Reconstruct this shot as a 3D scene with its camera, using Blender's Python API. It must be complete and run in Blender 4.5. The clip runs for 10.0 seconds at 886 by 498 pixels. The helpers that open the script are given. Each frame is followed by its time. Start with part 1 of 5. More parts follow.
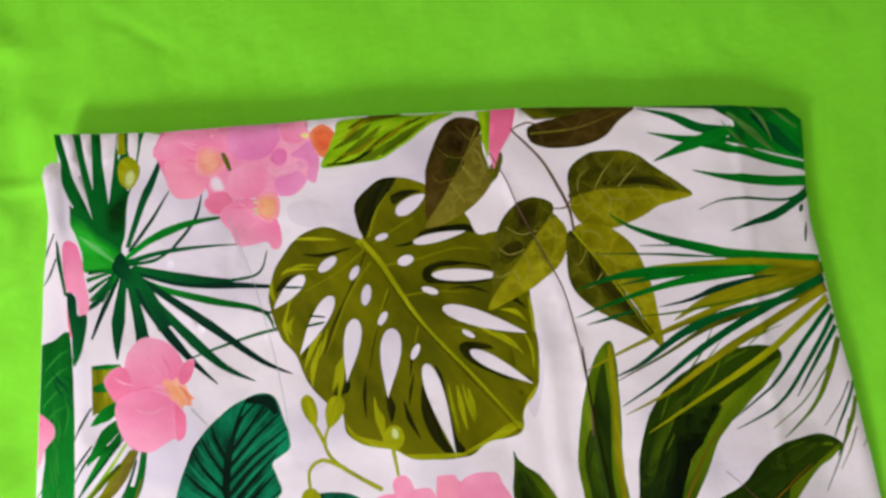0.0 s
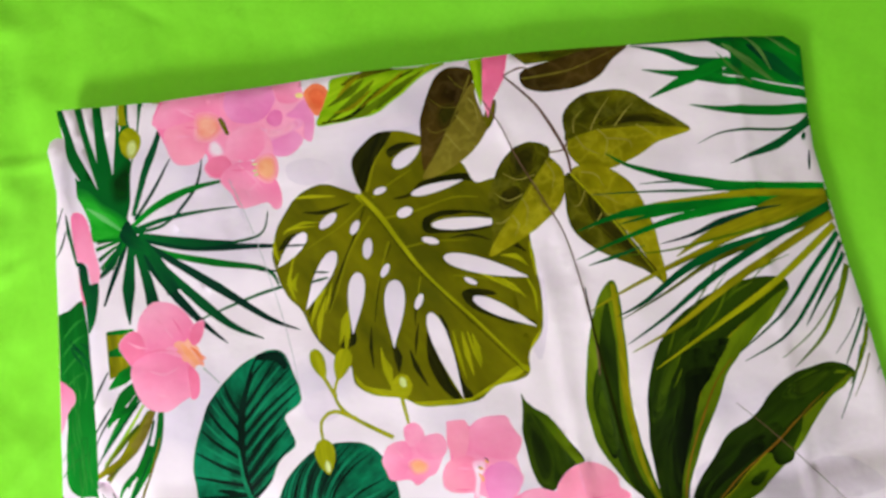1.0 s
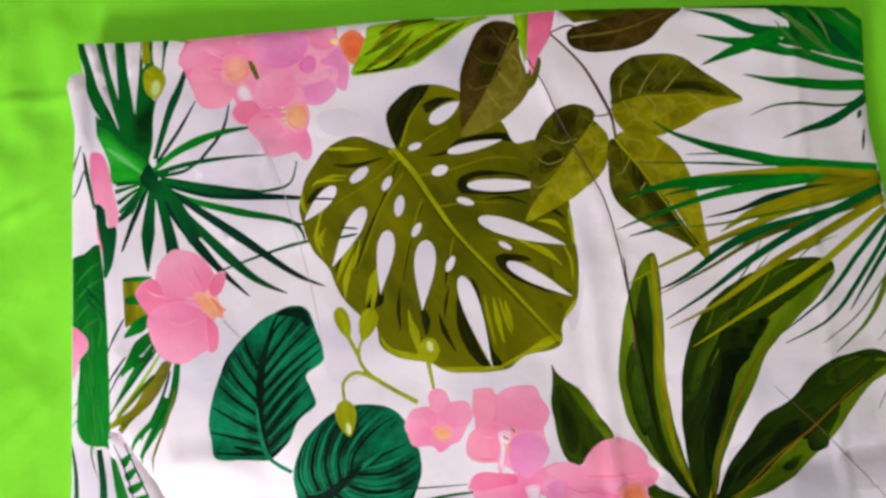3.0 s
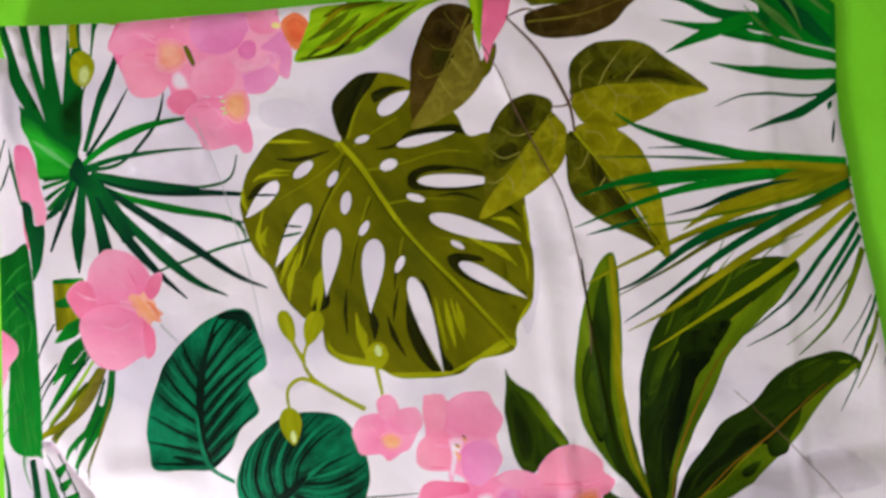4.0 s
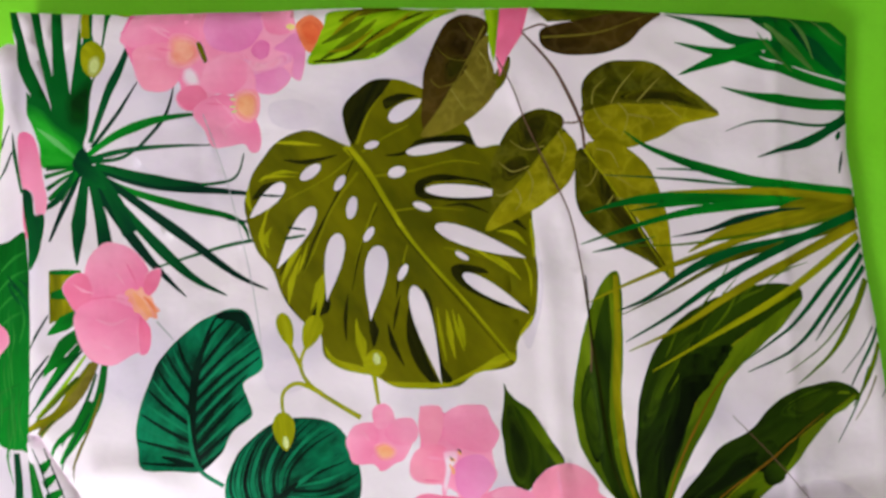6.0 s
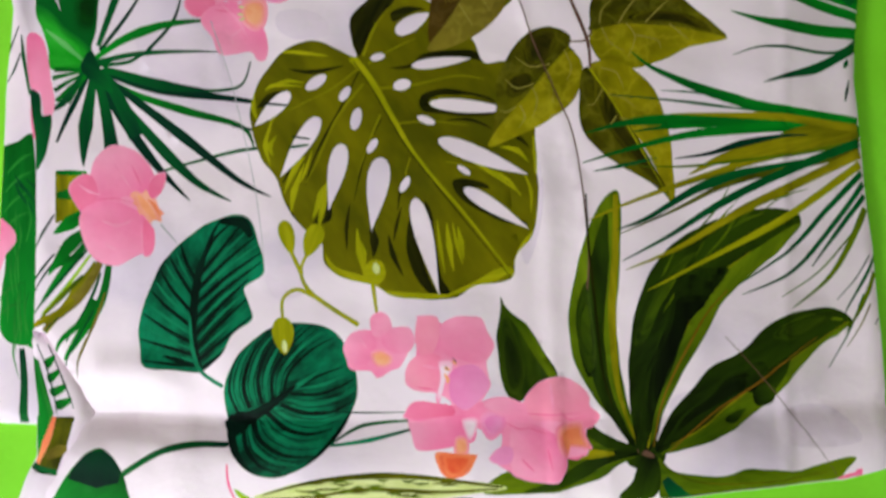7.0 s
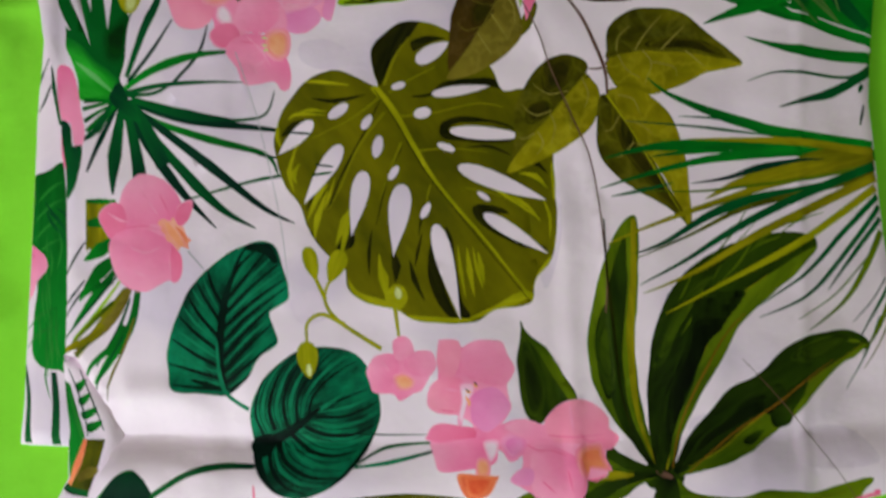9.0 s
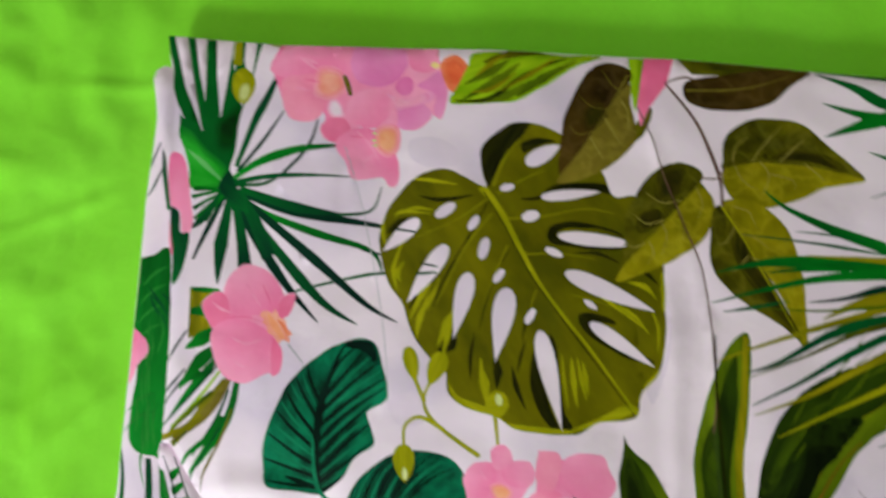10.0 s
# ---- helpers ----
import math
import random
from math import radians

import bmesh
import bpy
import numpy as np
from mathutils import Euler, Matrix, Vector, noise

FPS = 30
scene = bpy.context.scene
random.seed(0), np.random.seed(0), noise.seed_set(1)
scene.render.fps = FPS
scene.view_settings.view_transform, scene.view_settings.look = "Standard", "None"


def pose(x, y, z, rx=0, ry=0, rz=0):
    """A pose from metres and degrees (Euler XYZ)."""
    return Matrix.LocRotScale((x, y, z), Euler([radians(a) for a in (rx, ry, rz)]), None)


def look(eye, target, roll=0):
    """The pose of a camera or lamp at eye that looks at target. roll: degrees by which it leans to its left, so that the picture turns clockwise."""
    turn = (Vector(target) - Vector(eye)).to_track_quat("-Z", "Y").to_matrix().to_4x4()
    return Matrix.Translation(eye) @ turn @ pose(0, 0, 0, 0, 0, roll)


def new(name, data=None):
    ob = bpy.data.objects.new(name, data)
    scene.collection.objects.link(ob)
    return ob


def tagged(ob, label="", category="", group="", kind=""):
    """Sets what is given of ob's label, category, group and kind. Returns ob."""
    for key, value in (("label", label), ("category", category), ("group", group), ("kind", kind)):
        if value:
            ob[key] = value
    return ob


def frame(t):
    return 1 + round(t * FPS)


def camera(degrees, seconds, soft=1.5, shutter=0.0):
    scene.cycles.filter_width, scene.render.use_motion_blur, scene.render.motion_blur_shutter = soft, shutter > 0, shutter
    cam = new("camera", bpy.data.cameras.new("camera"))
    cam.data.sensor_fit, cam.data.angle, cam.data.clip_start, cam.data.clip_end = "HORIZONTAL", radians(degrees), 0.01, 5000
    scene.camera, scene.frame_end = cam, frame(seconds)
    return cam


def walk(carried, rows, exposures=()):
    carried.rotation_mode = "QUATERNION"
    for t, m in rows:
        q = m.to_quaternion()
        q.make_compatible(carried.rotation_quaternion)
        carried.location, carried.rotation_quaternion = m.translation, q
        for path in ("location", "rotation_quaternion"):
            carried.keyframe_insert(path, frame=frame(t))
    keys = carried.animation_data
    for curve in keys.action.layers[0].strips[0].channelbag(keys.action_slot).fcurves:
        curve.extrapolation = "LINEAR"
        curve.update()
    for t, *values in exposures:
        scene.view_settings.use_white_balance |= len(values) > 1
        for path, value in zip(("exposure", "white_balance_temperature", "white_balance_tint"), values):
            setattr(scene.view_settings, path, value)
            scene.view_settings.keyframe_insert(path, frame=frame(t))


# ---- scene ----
cam = camera(63.8, 10.0, soft=2.9, shutter=0.5)
PATH = [
    (0, (0.232, -0.154, 0.427), (0.234, 0.225, -1.536), -1.4),
    (0.5, (0.236, -0.162, 0.428), (0.206, 0.222, -1.535), -7.0),
    (1, (0.248, -0.174, 0.425), (0.166, 0.161, -1.545), -18.5),
    (1.5, (0.257, -0.17, 0.432), (0.192, 0.158, -1.539), -15.0),
    (2, (0.249, -0.177, 0.419), (0.15, 0.104, -1.558), -22.6),
    (2.5, (0.232, -0.176, 0.417), (0.138, 0.115, -1.559), -19.7),
    (2.7, (0.225, -0.181, 0.415), (0.142, 0.109, -1.563), -17.4),
    (3.8, (0.236, -0.157, 0.392), (0.191, -0.021, -1.603), -20.6),
    (4, (0.244, -0.156, 0.391), (0.211, 0.0, -1.603), -13.7),
    (4.5, (0.25, -0.136, 0.401), (0.219, 0.073, -1.587), -9.9),
    (5, (0.241, -0.124, 0.395), (0.242, 0.059, -1.596), 0.1),
    (5.2, (0.240, -0.129, 0.392), (0.240, 0.077, -1.597), 0.5),
    (6.3, (0.235, -0.165, 0.388), (0.233, 0.035, -1.602), 0.9),
    (6.5, (0.239, -0.167, 0.391), (0.209, -0.026, -1.604), -10.0),
    (7, (0.24, -0.19, 0.389), (0.223, -0.065, -1.607), -4.6),
    (7.5, (0.237, -0.205, 0.381), (0.232, -0.139, -1.617), -1.4),
    (8, (0.241, -0.213, 0.379), (0.243, -0.181, -1.621), 6.7),
    (8.5, (0.237, -0.197, 0.383), (0.236, -0.15, -1.616), 1.9),
    (9, (0.234, -0.179, 0.397), (0.188, -0.048, -1.598), -16.5),
    (9.5, (0.224, -0.16, 0.396), (0.131, 0.0, -1.596), -27.2),
    (10, (0.193, -0.139, 0.396), (0.05, 0.049, -1.59), -31.6),
]
walk(cam, [(t, look(eye, target, roll)) for t, eye, target, roll in PATH],
     exposures=[(0.0, -0.14), (0.5, -0.02), (1.0, -0.02), (1.5, -0.06), (2.5, -0.16), (4.0, -0.2), (4.5, -0.13), (5.0, -0.16), (6.5, -0.24), (7.0, -0.3), (7.5, -0.72), (8.5, -0.71), (9.0, -0.63), (9.5, -0.58), (10.0, -0.47)])

from mathutils.geometry import delaunay_2d_cdt

# ---- world and light ----
world = bpy.data.worlds.new("world")
scene.world = world
world.use_nodes = True
wn = world.node_tree.nodes
sky = wn.new("ShaderNodeTexSky")
sky.sky_type, sky.sun_disc = "NISHITA", False
sky.sun_elevation, sky.sun_rotation = radians(40), radians(200)
world.node_tree.links.new(sky.outputs[0], wn["Background"].inputs[0])
wn["Background"].inputs[1].default_value = 0.1


def area(name, m, sx, sy, power, color):
    lamp = bpy.data.lights.new(name, "AREA")
    lamp.shape, lamp.size, lamp.size_y, lamp.energy, lamp.color = "RECTANGLE", sx, sy, power, color
    ob = new(name, lamp)
    ob.matrix_world = m
    return ob


# daylight that falls through the window opening in the south wall
area("window_light", look((-0.5, -1.22, 0.63), (0.15, -0.1, 0.0)), 0.38, 0.32, 22.5, (0.88, 0.97, 1.0))

# added fill lamp under an unseen ceiling opening, to soften the bundle's shadow
area("overhead_fill", pose(-1.05, -0.4, 2.44), 0.8, 1.1, 21, (1.0, 0.91, 0.92))

# ---- materials ----


def srgb(r, g, b):
    return tuple((c / 255 / 12.92 if c <= 10 else ((c / 255 + 0.055) / 1.055) ** 2.4) for c in (r, g, b)) + (1.0,)


class Nodes:
    """A short way to write a node material."""

    def __init__(self, name, rough=0.8, spec=0.3):
        self.mat = bpy.data.materials.new(name)
        self.mat.use_nodes = True
        self.n, self.l = self.mat.node_tree.nodes, self.mat.node_tree.links
        self.bsdf = self.n["Principled BSDF"]
        self.bsdf.inputs["Roughness"].default_value = rough
        self.bsdf.inputs["Specular IOR Level"].default_value = spec

    def node(self, kind, **sets):
        nd = self.n.new("ShaderNode" + kind)
        for k, v in sets.items():
            nd.inputs[k].default_value = v
        return nd

    def link(self, a, b):
        self.l.new(a, b)

    def noise(self, vec, scale, detail=3.0, rough=0.55):
        nd = self.node("TexNoise", Scale=scale, Detail=detail, Roughness=rough)
        self.link(vec, nd.inputs["Vector"])
        return nd.outputs[0]

    def ramp(self, fac, stops):
        nd = self.n.new("ShaderNodeValToRGB")
        els = nd.color_ramp.elements
        while len(els) < len(stops):
            els.new(0.5)
        for e, (p, c) in zip(els, stops):
            e.position, e.color = p, c
        self.link(fac, nd.inputs[0])
        return nd.outputs[0]

    def mix(self, fac, a, b, mode="MIX"):
        nd = self.n.new("ShaderNodeMix")
        nd.data_type, nd.blend_type = "RGBA", mode
        for sock, v in ((nd.inputs[0], fac), (nd.inputs[6], a), (nd.inputs[7], b)):
            if isinstance(v, (tuple, float, int)):
                sock.default_value = v
            else:
                self.link(v, sock)
        return nd.outputs[2]

    def bump(self, height, strength, dist, under=None):
        nd = self.node("Bump", Strength=strength, Distance=dist)
        self.link(height, nd.inputs["Height"])
        if under:
            self.link(under, nd.inputs["Normal"])
        return nd.outputs[0]

    def weave(self, obj, scale):
        """Fine plain weave as a height."""
        out = []
        for axis in ("X", "Y"):
            w = self.node("TexWave", Scale=scale, Distortion=0.6)
            w.bands_direction = axis
            self.link(obj, w.inputs["Vector"])
            out.append(w.outputs["Fac"])
        m = self.n.new("ShaderNodeMath")
        m.operation = "MULTIPLY"
        self.link(out[0], m.inputs[0])
        self.link(out[1], m.inputs[1])
        return m.outputs[0]


def ink(name, dark, light, along=0.03, across=0.22, contrast=0.30, grad=0.0, net=0.0, depth=1.13):
    """Printed cotton: brushed tones that run along the motif (grad: from dark at its start to light at its end;
    net: a paler net of leaf veins), over a plain weave."""
    SPEC[name] = (dark, light, along, across, contrast, grad, depth)
    dark, light = (tuple(v ** depth for v in c) for c in (dark, light))
    k = Nodes(name, 0.6, 0.05)
    uv = k.n.new("ShaderNodeUVMap")
    uv.uv_map = "UVMap"
    obj = k.n.new("ShaderNodeTexCoord").outputs["Object"]
    mp = k.n.new("ShaderNodeMapping")
    mp.inputs["Scale"].default_value = (along, across, 1)
    k.link(uv.outputs[0], mp.inputs[0])
    f = k.noise(mp.outputs[0], 1.0, 4.0, 0.6)
    if grad:
        tone = k.n.new("ShaderNodeUVMap")
        tone.uv_map = "Tone"
        sep = k.n.new("ShaderNodeSeparateXYZ")
        k.link(tone.outputs[0], sep.inputs[0])
        m = k.n.new("ShaderNodeMix")
        m.inputs[0].default_value = grad
        k.link(f, m.inputs[2])
        k.link(sep.outputs[0], m.inputs[3])
        f = m.outputs[0]
    wide = contrast + 0.55 * grad
    col = k.ramp(f, [(0.5 - wide / 2, dark), (0.5 + wide / 2, light)])
    if net:
        v = k.node("TexVoronoi", Scale=0.06)
        v.feature = "DISTANCE_TO_EDGE"
        wob = k.node("TexNoise", Scale=0.12, Detail=2.0)
        k.link(uv.outputs[0], wob.inputs["Vector"])
        add = k.n.new("ShaderNodeVectorMath")
        add.operation = "MULTIPLY_ADD"
        add.inputs[1].default_value = (16, 16, 16)
        k.link(wob.outputs["Color"], add.inputs[0])
        k.link(uv.outputs[0], add.inputs[2])
        k.link(add.outputs[0], v.inputs["Vector"])
        lines = k.ramp(v.outputs["Distance"], [(0.0, (net, net, net, 1)), (0.13, (0, 0, 0, 1))])
        col = k.mix(lines, col, tuple(min(1, c * 2.4 + 0.03) for c in light[:3]) + (1,))
    k.link(col, k.bsdf.inputs["Base Color"])
    wv = k.bump(k.weave(obj, 900), 0.12, 0.0002)
    soft_folds = k.bump(k.noise(obj, 15, 1.5, 0.4), 0.6, 0.012, wv)
    k.link(k.bump(k.noise(obj, 45, 3.0), 0.3, 0.003, soft_folds), k.bsdf.inputs["Normal"])
    INKS.append(k.mat)
    NAMES.append(name)


def cotton():
    """White cotton with the print of the layers below faintly showing through."""
    k = Nodes("white_cotton", 0.55, 0.35)
    obj = k.n.new("ShaderNodeTexCoord").outputs["Object"]
    ghost = k.noise(obj, 14, 2.0, 0.4)
    col = k.ramp(ghost, [(0.40, srgb(245, 223, 237)), (0.56, srgb(241, 219, 235)), (0.68, srgb(223, 202, 224))])
    fine = k.noise(obj, 220, 3.0)
    col = k.mix(k.ramp(fine, [(0.4, (0, 0, 0, 1)), (0.7, (0.06, 0.06, 0.06, 1))]), col, srgb(212, 200, 212))
    k.link(col, k.bsdf.inputs["Base Color"])
    wv = k.bump(k.weave(obj, 900), 0.15, 0.0002)
    soft_folds = k.bump(k.noise(obj, 15, 1.5, 0.4), 0.6, 0.012, wv)
    k.link(k.bump(k.noise(obj, 45, 3.0), 0.3, 0.003, soft_folds), k.bsdf.inputs["Normal"])
    return k.mat


def green_cloth():
    k = Nodes("lime_green_cloth", 0.75, 0.2)
    obj = k.n.new("ShaderNodeTexCoord").outputs["Object"]
    f = k.noise(obj, 5, 4.0)
    col = k.ramp(f, [(0.3, srgb(127, 212, 36)), (0.7, srgb(138, 228, 54))])
    fine = k.noise(obj, 350, 2.0)
    col = k.mix(k.ramp(fine, [(0.4, (0, 0, 0, 1)), (0.75, (0.1, 0.1, 0.1, 1))]), col, srgb(104, 188, 30))
    k.link(col, k.bsdf.inputs["Base Color"])
    wv = k.bump(k.weave(obj, 500), 0.2, 0.0004)
    k.link(k.bump(k.noise(obj, 22, 4.0), 0.3, 0.006, wv), k.bsdf.inputs["Normal"])
    return k.mat


def plaster():
    k = Nodes("wall_plaster", 0.9, 0.2)
    obj = k.n.new("ShaderNodeTexCoord").outputs["Object"]
    col = k.ramp(k.noise(obj, 3, 5.0), [(0.3, (0.62, 0.6, 0.58, 1)), (0.7, (0.74, 0.72, 0.7, 1))])
    k.link(col, k.bsdf.inputs["Base Color"])
    k.link(k.bump(k.noise(obj, 90, 4.0), 0.2, 0.002), k.bsdf.inputs["Normal"])
    return k.mat


INKS, NAMES, SPEC = [cotton()], ["white_cotton"], {}
ink("olive", srgb(90, 88, 0), srgb(126, 119, 2), 0.015, 0.03, 0.3)
ink("olive_dark", srgb(24, 28, 2), srgb(54, 52, 2))
ink("yellow_olive", srgb(146, 146, 4), srgb(178, 172, 20))
ink("vine_brown", srgb(40, 28, 2), srgb(92, 70, 22), 0.05, 0.08, 0.35, 0.3, 0.14)
ink("vine_khaki", srgb(98, 86, 26), srgb(142, 126, 44), 0.05, 0.08, 0.3, 0.3, 0.14)
ink("vine_moss", srgb(48, 48, 0), srgb(112, 106, 8), 0.05, 0.08, 0.3, 0.2, 0.14)
ink("vine_mustard", srgb(118, 110, 0), srgb(164, 152, 16), 0.05, 0.08, 0.3, 0.2, 0.14)
ink("khaki", srgb(104, 92, 30), srgb(136, 122, 46), 0.08, 0.12)
ink("moss", srgb(62, 66, 2), srgb(110, 108, 10), 0.06, 0.12, 0.35)
ink("mustard", srgb(112, 110, 2), srgb(164, 152, 18), 0.015, 0.12, 0.28)
ink("palm_green", srgb(0, 84, 28), srgb(8, 146, 38), 0.02, 0.12, 0.24, 0.35)
ink("palm_dark", srgb(4, 62, 42), srgb(0, 106, 44), 0.03, 0.2, 0.3, 0.45)
ink("palm_bright", srgb(2, 104, 34), srgb(62, 160, 66), 0.03, 0.2, 0.3, 0.5)
ink("palm_black", srgb(4, 34, 32), srgb(4, 70, 44), 0.03, 0.2, 0.3, 0.5)
ink("teal_leaf", srgb(0, 58, 40), srgb(10, 134, 96), 0.03, 0.05, 0.24)
ink("teal_light", srgb(4, 106, 74), srgb(26, 144, 104))
ink("teal_dark", srgb(0, 18, 12), srgb(0, 42, 30))
ink("pink", srgb(250, 140, 184), srgb(255, 178, 208), 0.05, 0.05, 0.24, 0.5, 0, 1.28)
ink("pink_deep", srgb(244, 116, 160), srgb(250, 150, 186), 0.06, 0.06, 0.3, 0.4, 0, 1.28)
ink("pink_pale", srgb(251, 158, 194), srgb(254, 180, 208), 0.06, 0.06, 0.3, 0, 0, 1.28)
ink("pink_faint", srgb(242, 178, 198), srgb(246, 204, 216), 0.1, 0.1, 0.4, 0, 0, 1.0)
ink("mauve", srgb(242, 138, 196), srgb(249, 172, 213), 0.06, 0.06, 0.3, 0.4, 0, 1.28)
ink("coral", srgb(240, 128, 96), srgb(250, 164, 118), 0.08, 0.08, 0.3, 0.3, 0, 1.18)
ink("peach", srgb(250, 158, 142), srgb(252, 184, 166), 0.08, 0.08, 0.3, 0, 0, 1.18)
ink("hosta_dark", srgb(6, 18, 2), srgb(56, 78, 8), 0.02, 0.08, 0.24, 0.3)
ink("hosta_green", srgb(58, 82, 2), srgb(118, 136, 18), 0.02, 0.1, 0.26, 0.2)
ink("lime_leaf", srgb(130, 170, 10), srgb(168, 198, 30))
ink("stem_brown", srgb(96, 66, 54), srgb(124, 92, 78))
ink("shade_grey", srgb(184, 176, 186), srgb(204, 196, 204))
ink("sage", srgb(64, 116, 44), srgb(112, 150, 80))
ink("ghost", srgb(228, 206, 226), srgb(233, 211, 229), 0.05, 0.05, 0.3, 0, 0, 1.0)
ink("cream", srgb(200, 205, 130), srgb(226, 226, 170), 0.06, 0.3)
ink("leaf_green", srgb(0, 84, 24), srgb(20, 150, 50), 0.02, 0.12, 0.35, 0.5)
ink("palm_fan", srgb(0, 98, 36), srgb(2, 104, 40), 0.02, 0.12, 0.3, 0.5)
ink("palm_deep", srgb(0, 48, 8), srgb(0, 70, 14), 0.03, 0.12, 0.3)
ink("palm_glow", srgb(24, 160, 34), srgb(58, 182, 60), 0.03, 0.12, 0.3)
ink("palm_sheen", srgb(90, 180, 96), srgb(124, 196, 120), 0.03, 0.12, 0.3)
ink("pink_blush", srgb(252, 168, 200), srgb(254, 190, 214), 0.06, 0.06, 0.3, 0, 0, 1.28)
ink("pink_warm", srgb(250, 146, 182), srgb(254, 176, 200), 0.06, 0.06, 0.3, 0.4, 0, 1.28)
ink("lilac_white", srgb(246, 206, 228), srgb(248, 220, 236), 0.06, 0.06, 0.3, 0, 0, 1.0)
ink("apricot", srgb(250, 166, 126), srgb(253, 188, 152), 0.08, 0.08, 0.3, 0, 0, 1.18)
ink("mauve_deep", srgb(236, 118, 178), srgb(244, 146, 198), 0.06, 0.06, 0.3, 0, 0, 1.28)
ink("coral_deep", srgb(234, 100, 66), srgb(246, 132, 88), 0.08, 0.08, 0.3, 0, 0, 1.18)
ink("lemon", srgb(244, 206, 120), srgb(250, 220, 150), 0.08, 0.08, 0.3, 0, 0, 1.0)
ink("hosta_mid", srgb(40, 58, 4), srgb(72, 92, 10), 0.02, 0.1, 0.3)
ink("hosta_black", srgb(8, 16, 2), srgb(22, 34, 5), 0.02, 0.1, 0.3)
ink("vine_vein", srgb(146, 134, 58), srgb(166, 152, 76))
ink("vine_shade", srgb(44, 42, 4), srgb(66, 60, 8), 0.06, 0.1)
ink("olive_vein", srgb(128, 124, 4), srgb(150, 144, 14))
ink("hosta_shade", srgb(26, 38, 4), srgb(44, 58, 6), 0.02, 0.1, 0.3)
ink("rust", srgb(126, 84, 20), srgb(150, 104, 34))
GREEN, PLASTER = green_cloth(), plaster()

# ---- the print: shapes drawn in millimetres on the flat cloth ----


def smooth(pts, n=5, closed=True):
    """Catmull-Rom curve through the points."""
    k = len(pts)
    out = []
    for i in range(k if closed else k - 1):
        if closed:
            p = [pts[(i + j - 1) % k] for j in range(4)]
        else:
            p = [pts[min(k - 1, max(0, i + j - 1))] for j in range(4)]
        for s in range(n):
            t = s / n
            w = (-t + 2 * t * t - t ** 3, 2 - 5 * t * t + 3 * t ** 3, t + 4 * t * t - 3 * t ** 3, t ** 3 - t * t)
            out.append(tuple(0.5 * sum(w[j] * p[j][c] for j in range(4)) for c in (0, 1)))
    if not closed:
        out.append(tuple(pts[-1]))
    return out


